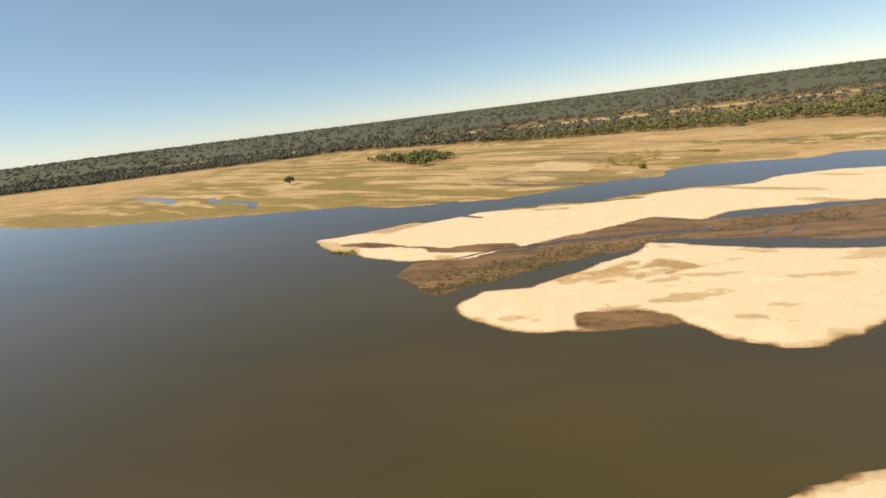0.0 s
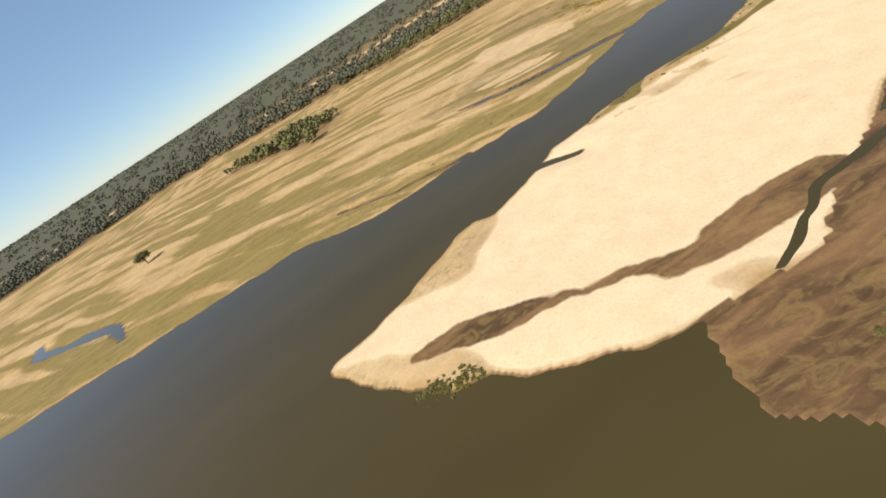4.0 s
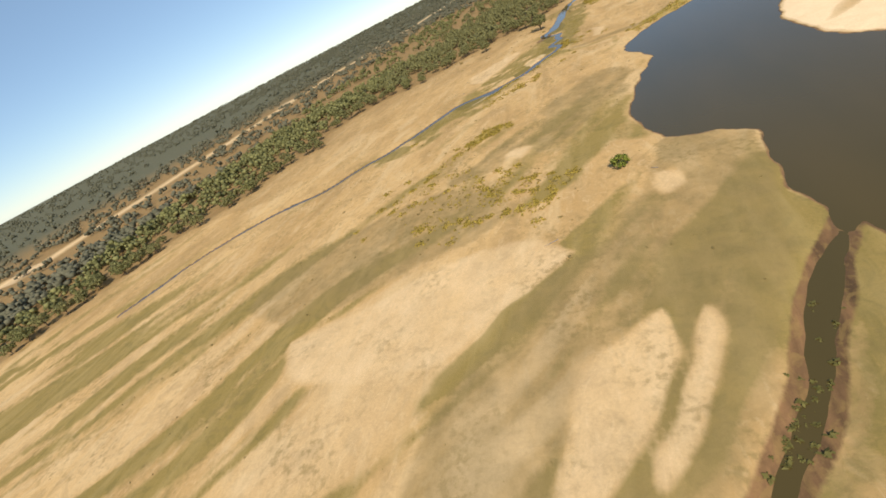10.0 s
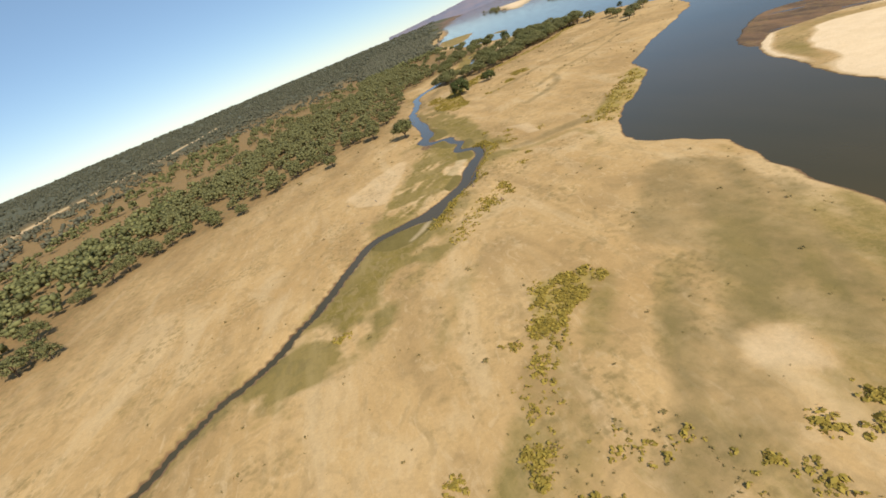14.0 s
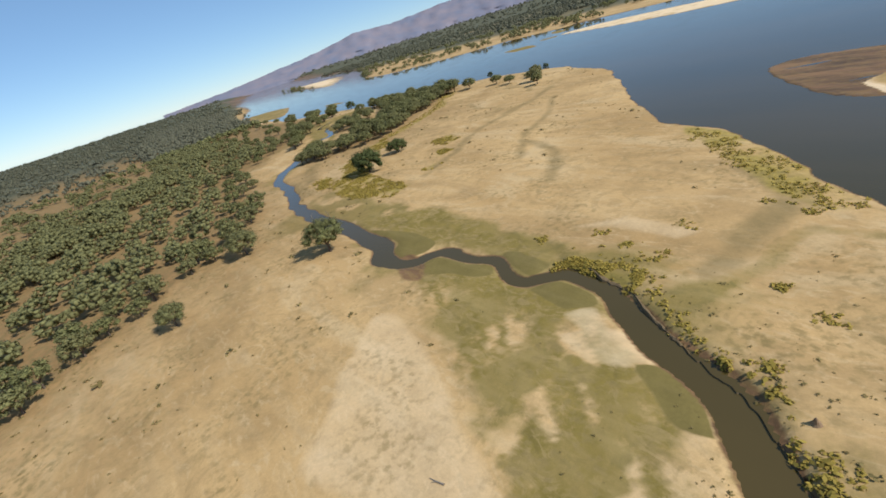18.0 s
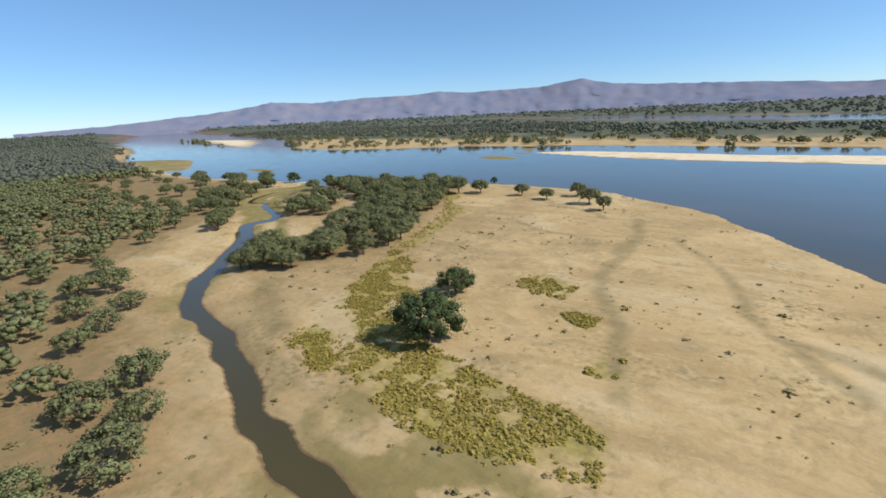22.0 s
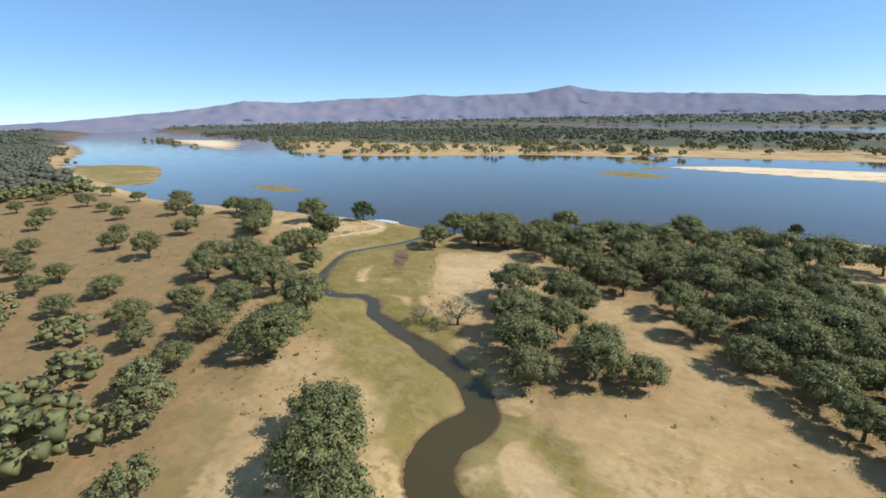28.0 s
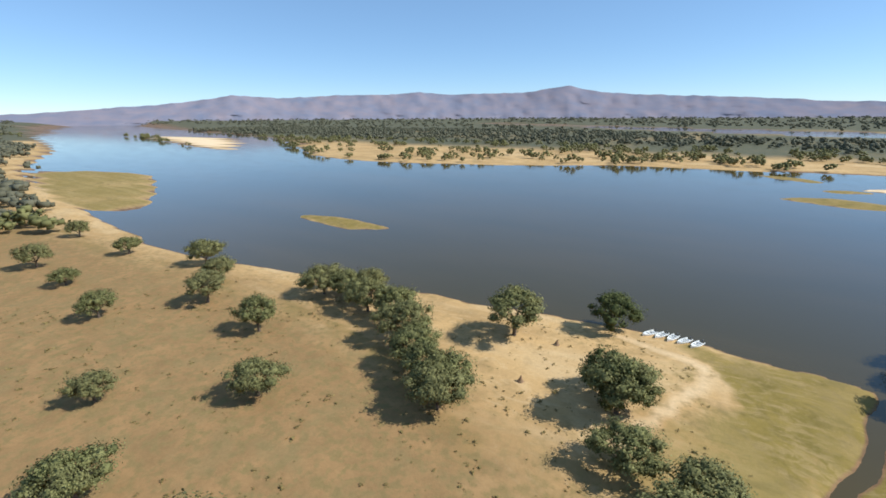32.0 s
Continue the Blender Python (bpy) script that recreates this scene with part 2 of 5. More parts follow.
GROUND, WATER = ground_material(), water_material()
LEAF = leaf_material("winterthorn_leaves", (0.080, 0.086, 0.028), (0.285, 0.268, 0.098), (0.225, 0.195, 0.082))
LEAF_PALE = leaf_material("thin_grey_leaves", (0.16, 0.15, 0.085), (0.27, 0.25, 0.15), (0.23, 0.20, 0.13))
LEAF_DARK = leaf_material("evergreen_leaves", (0.045, 0.060, 0.020), (0.11, 0.122, 0.040), (0.12, 0.118, 0.035), 0.3)
LEAF_FRESH = leaf_material("fresh_green_leaves", (0.12, 0.15, 0.018), (0.25, 0.265, 0.045), (0.20, 0.20, 0.05), 0.2)
# Far trees: dry grey-brown leaves, with distance haze mixed into the colour.
LEAF_GREY = leaf_material("haze_greyed_leaves", (0.105, 0.104, 0.062), (0.165, 0.158, 0.098), (0.180, 0.150, 0.100), 0.4)
REED = leaf_material("dry_yellow_reeds", (0.25, 0.180, 0.032), (0.46, 0.325, 0.060), (0.31, 0.215, 0.05), 0.4)
SEDGE = leaf_material("olive_brown_scrub", (0.17, 0.125, 0.045), (0.30, 0.22, 0.08), (0.23, 0.175, 0.06), 0.4)
BARK = plain_material("grey_brown_bark", (0.16, 0.12, 0.085), (0.085, 0.062, 0.045), 3.0)
# Purple-blue of distance haze is put into the mountain rock's colour.
ROCK = plain_material("haze_tinted_rock", (0.275, 0.225, 0.240), (0.180, 0.190, 0.245), 0.006, 0.95, 0.0, 0.0)
HULL = plain_material("white_boat_paint", (0.83, 0.80, 0.74), (0.75, 0.73, 0.67), 4.0, 0.4, 0.4, 0.05)
DARK_FIT = plain_material("dark_boat_fittings", (0.06, 0.06, 0.065), (0.10, 0.10, 0.10), 4.0, 0.5, 0.4, 0.05)
SEAT = plain_material("grey_boat_seat", (0.35, 0.34, 0.33), (0.28, 0.27, 0.26), 4.0, 0.6, 0.3, 0.05)
DEAD = plain_material("bleached_dead_wood", (0.30, 0.25, 0.20), (0.18, 0.14, 0.10), 3.0)
EARTH = plain_material("termite_earth", (0.30, 0.19, 0.10), (0.22, 0.14, 0.08), 2.0)
DARK_EARTH = plain_material("dark_bank_earth", (0.20, 0.135, 0.068), (0.11, 0.075, 0.04), 1.5)

# ------------------------------------------------------------------ the plan, in metres
RIVER_NORTH = [(-2600, 1500), (-1300, 860), (-760, 600), (-450, 425), (-299, 381), (-132, 364), (-50, 359), (-12, 341), (28, 338),
               (70, 337), (109, 350), (138, 363), (169, 362), (176, 370), (184, 384), (206, 391), (236, 388), (270, 379), (299, 390),
               (322, 380), (371, 330), (390, 323), (409, 309), (445, 265), (487, 205), (536, 174), (560, 161), (644.2, 158.7), (694.9, 178.9),
               (730, 196), (768, 219), (786, 221), (808, 219), (841, 221), (876, 227), (935, 236), (995, 244), (1068.8, 236.1), (1186.4, 220.2),
               (1402, 183.2), (1750, 60), (2600, -150), (4500, -700)]
RIVER_SOUTH = [(4500, -1300), (2600, -700), (1800, -420), (1440, -200), (1302.2, -100.5), (1213.2, -72.9), (1136, -73.5), (1006.5, -111.2), (911, -161.6),
               (803, -173.6), (652.3, -180.3), (540, -182), (440, -180), (340, -168), (200, -175), (0, -140), (-300, -60), (-800, 100), (-1500, 500), (-2600, 1000)]
BAR_LONG = [(-39, 268), (-27, 272), (-15, 276), (2, 285), (13, 291), (20, 288), (33, 293), (51, 302), (69, 306), (88, 307), (121, 305),
            (151, 320), (184, 317), (206, 317), (228, 330), (262, 333), (300, 320), (333, 303), (346, 284), (336, 262), (322, 248), (306, 244),
            (246, 259), (175, 261), (152, 250), (135, 260), (115, 250), (88, 238), (60, 224), (45, 220), (26, 221), (11, 227), (1, 231), (-4, 237),
            (-12, 238), (-25, 249), (-32, 257)]
BAR_SHORT = [(49, 173), (57, 184), (73, 186), (80, 190), (98, 203), (115, 214), (122, 223), (145, 213), (180, 202), (225, 195), (225, 150),
             (162, 154), (136, 143), (117, 147), (111, 154), (88, 154), (70, 155), (57, 161)]
BAR_NEAR = [(97, 95), (110, 103), (126, 108), (160, 116), (260, 130), (320, 60), (160, 20), (110, 60)]
MUD_FLAT = [(177, 251), (147, 252), (127, 260), (87, 236), (70, 238), (55, 225), (33, 225), (21, 207), (30, 197), (36, 185), (44, 184), (52, 190),
            (65, 195), (73, 201), (94, 211), (112, 216), (125, 225), (150, 222), (200, 210), (250, 222), (246, 258)]
BAR_BROWN = [[(78, 190), (92, 195), (110, 203), (124, 200), (129, 193), (110, 186), (90, 182)], [(84, 164), (97, 164), (109, 160), (112, 150), (91, 152), (82, 157)],
             [(109.8, 303.4), (105.6, 306.0), (91.7, 307.7), (94.4, 305.6), (102.0, 302.0)], [(101.3, 292.7), (96.4, 294.6), (94.7, 297.7), (94.7, 293.1), (97.9, 289.8)], [(76.9, 291.7), (73.2, 294.7), (68.0, 296.1), (70.0, 292.9)]]
BAR_ISLET = [(36, 224), (46, 226.5), (56, 222), (44, 218.5)]
MUD_STREAM = [(150, 234, 3), (133.7, 234.4, 3.4), (118, 236, 2.4), (100, 234.5, 3), (81, 232, 2.2), (61.3, 229, 1.8), (43, 221, 1.2)]
MUD_TAIL = [(384, 247), (372, 232), (345, 229), (320, 240), (325, 300), (345, 298), (362, 284), (378, 264)]
ISLE_SAND = [(733.5, -83.2), (674.8, -110.3), (596, -106), (500, -96), (400, -105), (340, -90), (350, -45), (417, -33), (533, -33), (600, -42), (674.8, -62.3)]
ISLE_GRASS = [(781, -15.8), (752, -33.8), (718, -11.8), (747, 0.2)]
ISLE_SMALL = [(755.5, -67.2), (740.5, -76.2), (725.5, -71.2), (743.5, -60.2)]
ISLE_THIN = [(789.5, -143.2), (765.5, -141.2), (747.5, -117.2), (757.5, -110.2), (776.5, -124.2)]
ISLE_REED = [(1003, 174), (979, 164), (937, 170), (955, 181)]
ISLE_FAR = [(1500, -105), (1690, -137), (2137, -300), (1862, -330)]
SPIT_FAR = [(1393.2, 171.5), (1263.8, 127.7), (1094.3, 203.2), (1108, 227.8), (1184.4, 225.3)]
CREEK = [(150, 645, 3), (195, 622, 3), (223, 590, 3), (235, 555, 3), (252, 540, 3.2), (268, 520, 3.4), (288, 506, 3.6), (303, 497, 4), (310, 490, 4.2),
         (313.5, 484, 4.5), (314.5, 477, 5), (314.5, 470.5, 5.5), (314.5, 464, 9), (319.6, 458.5, 7.5), (325, 451.5, 7.5), (329, 446.5, 7.5), (336.5, 442, 7.5),
         (344, 438.5, 7), (351, 434, 7), (357, 430.5, 5.5), (362, 428.5, 4.6), (367.5, 427, 5), (371.5, 426.3, 6), (375, 430.5, 5), (378, 433.5, 4.2), (382, 433.8, 4),
         (387, 431.8, 4.2), (392.5, 429.5, 4.6), (398.3, 429.8, 3.4), (405.6, 430.3, 3.8), (409, 429.8, 4.8), (413.4, 430.6, 4.6), (415.8, 434.5, 4.8),
         (416.5, 438.5, 5), (420.3, 441.8, 6), (426, 442.5, 7.5), (431, 441.5, 7), (437.5, 437.5, 7), (446, 435.5, 8), (457, 434.5, 8), (474, 433, 7.5), (495, 432, 7), (513, 431.5, 7), (534, 428, 6),
         (575, 415, 6), (606, 410, 7), (628, 397, 8), (644, 380, 9), (658, 366, 10), (674, 354, 9),
         (688, 346, 8), (698, 340, 7.5), (701, 332, 7), (699, 323, 6), (707, 315, 5.5), (720, 309, 5), (735, 305, 4.2), (744, 302, 4), (750, 297, 3.8),
         (757, 295, 3.4), (764, 298, 3.4), (771, 297, 3.2), (778, 291, 3), (785, 281, 2.8), (791, 266, 2.8), (786, 252, 2.6), (782, 240, 2.8), (778, 227, 3.4), (776, 212, 4.5)]
POND = [(53, 399, 2.5), (58, 394.5, 4.5), (63, 389.6, 6), (69, 385, 6.2), (74.5, 382, 6.5), (80, 378.5, 6.8), (86.5, 375.5, 7), (95.5, 371.5, 7), (104, 368, 7.6), (118, 363, 6.5), (126, 359, 4)]
SLOUGH = [(-25, 368, 3), (-6, 355, 3), (11, 347, 3), (24, 342, 3.5), (33, 341, 3)]
BAR_SLOUGH = [(-17, 253, 3), (-9.6, 251, 6), (0, 248.5, 6.5), (10.7, 244.5, 3), (16.4, 244, 2), (21.4, 241, 1.6), (28.2, 237, 3), (32.7, 233.7, 4.5), (38, 232, 6), (45.5, 232, 7), (53, 232.5, 8), (66, 231, 10)]
WET_STREAK = [(17, 291.5, 1.5), (23, 292.5, 3.0), (29, 294.5, 3.2), (34, 296, 1.5), (40, 297, 3.2), (45, 295, 3.4), (52, 290, 2.4)]
NORTH_WOOD = [(-1500, 950), (-626, 900), (-268, 960), (16, 812), (90, 742), (165, 718), (235, 692), (268, 658), (330, 645), (340, 614), (385, 632), (430, 602),
              (440, 560), (470, 528), (500, 490), (514, 462), (548, 437), (621.3, 419), (669.7, 414.3), (702, 384), (726, 358), (748, 328), (782, 310), (810, 284),
              (850, 262), (910, 252), (970, 252), (1059, 254.4), (1402, 233.2), (2600, 100), (4800, 900), (4800, 4800), (-1500, 4800)]
CLUMP_WOOD = [(626, 384), (604, 375), (592, 347), (591, 331), (606, 300), (618, 276), (637, 236), (657, 194), (690, 188), (770, 204), (771, 231), (752, 240),
              (738, 236), (722, 240), (700, 258), (677, 274), (657, 292), (645, 312), (639, 332), (631, 348), (634, 368)]
GROVE = [(695, 321), (675, 301), (682, 290), (700, 271), (717, 268), (720, 280), (708, 296), (703, 313)]
WEST_CLUMP = [(-140, 690), (-92, 640), (-28, 556), (2, 600), (-8, 650), (-60, 700)]


# ------------------------------------------------------------------ plan helpers
def smooth(points, closed=True, steps=5):
    p = np.array(points, float)
    n, out = len(p), []
    for i in range(n if closed else n - 1):
        a, b, c, d = (p[(i + k) % n] if closed else p[min(max(i + k, 0), n - 1)] for k in (-1, 0, 1, 2))
        for s in range(steps):
            t = s / steps
            q = 0.5 * (2 * b + (c - a) * t + (2 * a - 5 * b + 4 * c - d) * t * t + (3 * b - a - 3 * c + d) * t ** 3)
            lin = b + (c - b) * t
            out.append(0.6 * q + 0.4 * lin)
    if not closed:
        out.append(p[-1])
    return np.array(out)


def inside_by(x, y, poly, reach=80.0):
    """Signed distance to a closed outline: plus inside, clipped to reach."""
    out = np.full(x.shape, -reach)
    lo, hi = poly.min(0) - reach, poly.max(0) + reach
    sel = (x > lo[0]) & (x < hi[0]) & (y > lo[1]) & (y < hi[1])
    px, py = x[sel], y[sel]
    d2, odd = np.full(px.shape, 1e12), np.zeros(px.shape, bool)
    q = np.roll(poly, -1, 0)
    for (ax, ay), (bx, by) in zip(poly, q):
        vx, vy = bx - ax, by - ay
        t = np.clip(((px - ax) * vx + (py - ay) * vy) / max(vx * vx + vy * vy, 1e-9), 0, 1)
        d2 = np.minimum(d2, (px - ax - t * vx) ** 2 + (py - ay - t * vy) ** 2)
        if ay != by:
            odd ^= ((ay > py) != (by > py)) & (px < vx * (py - ay) / vy + ax)
    out[sel] = np.clip(np.where(odd, 1, -1) * np.sqrt(d2), -reach, reach)
    return out


def along_by(x, y, line, reach=60.0):
    """Half width minus the distance to a line of x, y, width: plus inside."""
    out = np.full(x.shape, -reach)
    lo, hi = line[:, :2].min(0) - reach, line[:, :2].max(0) + reach
    sel = (x > lo[0]) & (x < hi[0]) & (y > lo[1]) & (y < hi[1])
    px, py = x[sel], y[sel]
    best = np.full(px.shape, -reach)
    for (ax, ay, aw), (bx, by, bw) in zip(line[:-1], line[1:]):
        vx, vy = bx - ax, by - ay
        t = np.clip(((px - ax) * vx + (py - ay) * vy) / max(vx * vx + vy * vy, 1e-9), 0, 1)
        d = np.sqrt((px - ax - t * vx) ** 2 + (py - ay - t * vy) ** 2)
        best = np.maximum(best, (aw + (bw - aw) * t) / 2 - d)
    out[sel] = best
    return out


def lattice(ix, iy, seed):
    h = (ix.astype(np.int64) * 374761393 + iy.astype(np.int64) * 668265263 + seed * 982451653) & 0xFFFFFFFF
    h = ((h ^ (h >> 13)) * 1274126177) & 0xFFFFFFFF
    return ((h ^ (h >> 16)) & 0xFFFF) / 65535.0


def value_noise(x, y, seed=0, octaves=3):
    total, amp, norm = np.zeros(np.shape(x)), 1.0, 0.0
    for k in range(octaves):
        ix, iy = np.floor(x), np.floor(y)
        fx, fy = x - ix, y - iy
        fx, fy = fx * fx * (3 - 2 * fx), fy * fy * (3 - 2 * fy)
        a, b = lattice(ix, iy, seed + k), lattice(ix + 1, iy, seed + k)
        c, d = lattice(ix, iy + 1, seed + k), lattice(ix + 1, iy + 1, seed + k)
        total += amp * ((a + (b - a) * fx) * (1 - fy) + (c + (d - c) * fx) * fy)
        norm, amp, x, y = norm + amp, amp * 0.5, x * 2.03 + 17.3, y * 2.03 + 9.1
    return total / norm


def step(v, a, b):
    t = np.clip((v - a) / (b - a), 0, 1)
    return t * t * (3 - 2 * t)


DAMP = [(13, 291), (20, 288), (18, 280), (9, 273), (5, 268), (-12, 272), (-15, 276), (2, 285)]
DAMP_TIP = [(-37, 267), (-12, 252), (-6, 246), (-4, 238), (-13, 239), (-31, 256)]
WHITE_A = [(30, 515), (72, 478), (104, 466), (132, 441), (134, 415), (121, 421), (99, 432), (74, 447), (30, 490)]
MEADOWS = [[(381, 458), (395, 442), (375, 435), (356, 439), (340, 454), (323, 472), (329, 484), (352, 470)],
           [(525, 412), (454, 414), (404, 415), (383, 419), (385, 428), (410, 425), (455, 428), (520, 424)],
           [(300, 493), (312, 479), (308, 466), (296, 466), (284, 471), (278, 480), (286, 496)],
           [(249, 528), (270, 515), (291, 501), (309, 480), (304, 466), (275, 482), (252, 499), (242, 515)],
           [(805, 223), (786, 222), (788, 249), (793, 266), (800, 241)],
           [(788, 237), (776, 278), (768, 292), (754, 306), (731, 319), (715, 328), (700, 338), (693.9, 327.8), (700, 316), (717, 307), (737, 296), (748, 278), (758, 252), (782, 222)],
           [(769, 286), (766, 247), (756, 278), (746, 290), (722, 303), (695.9, 318.9), (685.3, 337), (700, 338), (714, 333), (737, 315), (755, 306)]]
TRAIL = [(824, 225, 2.0), (816, 226, 2.2), (807, 230, 2.2), (806, 235, 2.2), (809, 243, 2.2), (812, 253, 2.4), (816, 262, 2.6)]
SLIVER = [(312, 465, 1.2), (305, 470, 2.6), (299, 475, 2.2)]
CUT_EDGE = [(309, 460.5), (316, 457), (322, 450), (330, 443), (341, 437.5), (354, 428.5), (366, 424), (375, 422)]
CUT_ZONE = CUT_EDGE + [(384, 414), (360, 405), (330, 415), (305, 435), (296, 455)]
TRACK_A = [(553, 179, 3), (514, 239, 4), (505, 320, 4), (476, 378, 4), (458, 392, 4), (442, 413, 3)]
TRACK_B = [(348, 432, 4), (338, 414, 5), (335, 399, 5), (330, 393, 4), (312, 394, 4), (294, 412, 4)]
YELLOW_A = [(184, 452), (185, 439), (172, 412), (160, 412), (153, 420), (156, 434), (155, 444), (159, 459), (165, 474), (185, 487), (207, 474), (202, 455)]
YELLOW_SPIT = [(589, 333), (576, 340), (561, 354), (550, 368), (525, 388), (500, 391), (477, 393), (476, 405), (494, 414), (530, 409), (545, 395), (562, 384), (573, 369), (580, 352)]
YELLOW_PATCH = [(527, 337), (520, 328), (508, 334), (508, 344), (520, 344)]
BANK_REEDS = [(389, 325), (363, 333), (345, 352), (329, 372), (327, 384), (336, 386), (351, 368), (366, 353)]
YELLOW_MORE = [[(577, 351), (571, 373), (566, 383), (556, 385), (543, 394), (552, 379)], [(558, 397), (549, 396), (543, 403), (533, 411), (547, 408), (555, 404)],
               [(653.5, 212.8), (631.4, 241.9), (611.4, 265.7), (598, 300), (590, 331), (583, 328), (591, 298), (604.1, 262.1), (622.4, 236.2), (645.3, 205.9)], [(228, 465), (243, 458), (246, 448), (238, 440), (230, 456)],
               [(505, 353), (499, 351), (491, 358), (498, 362)], [(488, 369), (485, 370), (482, 377), (486, 378)], [(378, 424), (368, 421), (354, 424), (358, 431), (372, 428)]]
LAWNS = [[(424, 443), (413, 432), (394, 431), (377, 434), (361, 432), (356, 436), (366, 446), (385, 442), (397, 446)],
         [(468, 429), (444, 409), (410, 414), (387, 418), (377, 426), (383, 431), (397, 425), (416, 428), (428, 436), (452, 428)],
         [(772, 297), (788, 278), (792, 256), (782, 228), (776, 235), (760, 253), (748, 278), (734, 290), (717, 307), (714, 320), (731, 327), (754, 308)],
         [(689.7, 329.5), (688.6, 320.3), (670.8, 331.5), (650, 343), (655.8, 350.3), (675.4, 341.4)], [(773, 283), (729, 322), (698, 343), (666.3, 359.6), (661.6, 354.6), (684.3, 343.8), (703, 330), (715, 318), (722, 303), (750, 281)],
         [(275, 511), (286, 501), (312, 477), (305, 464), (294, 472), (277, 488), (262, 502)],
         [(808, 222), (786, 222), (789, 249), (794, 262), (802, 238)]]
BARE = [[(766, 288), (770, 280), (771, 274), (767, 278), (763, 287)], [(759, 250), (746, 243), (736, 230), (722, 252), (720, 272), (730, 283), (742, 276)],
        [(749, 291), (744, 291), (738, 296), (741, 289)], [(739, 288), (736, 288), (730, 294), (733, 295)], [(808, 230), (803, 233), (800, 240), (804, 241)], [(691.8, 330.6), (689.7, 326.5), (672, 336.8), (659.3, 344.1), (657, 349.6), (673.1, 343)], [(732, 244), (722, 256), (716, 278), (726, 284), (738, 260)], [(776, 249), (773, 244), (771, 249), (774, 253)]]
POOLS = [[(776, 256), (772, 252), (765, 261), (759, 273), (765, 271)], [(425, 441), (421, 436), (411, 439), (405, 445), (413, 447)]]
SWATHS = [[(125, 398, 2), (119, 388, 2.6), (112, 383, 2.6), (104, 381.5, 2)], [(192, 457, 8), (197, 445, 8), (208, 434, 10), (222, 414, 10), (240, 397, 12)], [(506, 270, 4), (505, 319, 5), (496, 342, 5), (487, 357, 4), (484, 370, 4), (480, 384, 4)],
          [(573, 260, 2), (550, 275, 2.5), (533, 277, 3), (520, 283, 2.5), (534, 292, 2)], [(516, 233, 4), (507, 272, 6), (509, 293, 4)], [(440, 360, 3), (462, 330, 4), (470, 300, 3), (495, 262, 3)],
          [(344, 416, 6), (342, 398, 7), (339, 379, 7), (356, 362, 5)], [(578, 411, 9), (560, 413, 8), (541, 417, 8)], [(-30, 384, 5), (-8, 371, 6), (15, 373, 5), (44, 362, 5)],
          [(600, 385, 10), (585, 396, 10), (566, 404, 8)], [(410, 380, 4), (430, 350, 5), (455, 340, 4)], [(530, 240, 3), (545, 226, 4), (570, 222, 3)]]
BAR_GREEN = [(64, 303, 3), (88, 304, 7), (118, 304, 9), (140, 311, 8), (160, 317, 7), (186, 315, 5), (205, 317, 4)]
TAIL_GREEN = [(306, 247, 5), (325, 262, 12), (336, 280, 14), (320, 300, 10), (290, 318, 6)]
TONGUES = [[(111, 491), (119, 476), (127, 461), (135, 448), (139, 436), (138, 418), (130, 410), (118, 417), (111, 425), (104, 430), (97, 437), (92, 462), (98, 484)],
           [(107, 392.5), (98, 390.8), (87.5, 393), (77.5, 397), (70, 402), (65.8, 409), (71, 409.5), (82, 409), (91, 407.3), (97.5, 402)],
           [(106.4, 385.3), (100, 383.2), (88, 386.6), (80, 390), (72, 394), (71.6, 396), (78, 395.8), (84.5, 392), (94, 389.2), (100, 388)],
           [(103.3, 357.5), (90.5, 360.2), (73.7, 363.5), (66, 362), (73.5, 355.7), (92.2, 352.7), (102.5, 354.8)], [(60, 372), (50, 380), (42, 388), (36, 396), (42, 394), (52, 385), (61, 377)], [(159, 388), (157, 382), (150, 382), (146, 386), (151, 390)], [(203, 440), (198, 431), (206, 429), (208, 436)],
           [(377, 495), (392, 479), (404, 463), (395, 459), (364, 471), (346, 479), (358, 491)], [(352, 400), (372, 398), (384, 408), (372, 404), (356, 406)]]
DARK_GRASS = [[(182, 383), (162, 389), (137, 398), (123, 414), (112, 422), (98, 428), (86, 434), (67, 436), (57, 422), (47, 424), (37, 429), (41.6, 405), (53, 402), (61, 395), (67, 390), (75, 386), (83, 382), (91, 378), (101, 374), (119, 368), (146, 364), (170, 362), (180, 376)],
              [(276, 401), (261, 388), (225, 401), (205, 412), (195, 427), (206, 426), (219, 427), (234, 425), (246, 430)],
              [(227, 430), (219, 434), (208, 441), (196, 452), (192, 460), (198, 455), (210, 448), (222, 441)], [(225, 415), (214, 420), (207, 428), (196, 446), (200, 446), (214, 430)],
              [(132, 528), (117, 497), (124, 478), (136, 458), (146, 438), (160, 428), (178, 440), (186, 470), (172, 500), (150, 528)]]
SAND_GAP = [(187.1, 399.2), (181.4, 386.5), (164.4, 393.0), (149.6, 402.3), (138.7, 410.3), (130.0, 417.2), (137.0, 422.7), (137.8, 439.5), (149.6, 432.4), (156.9, 422.9), (163.6, 412.9)]
WASH_MUD = [(408, 445), (384, 434), (357, 438), (337, 450), (328, 462), (318, 474), (333, 485), (349, 475), (373, 463)]
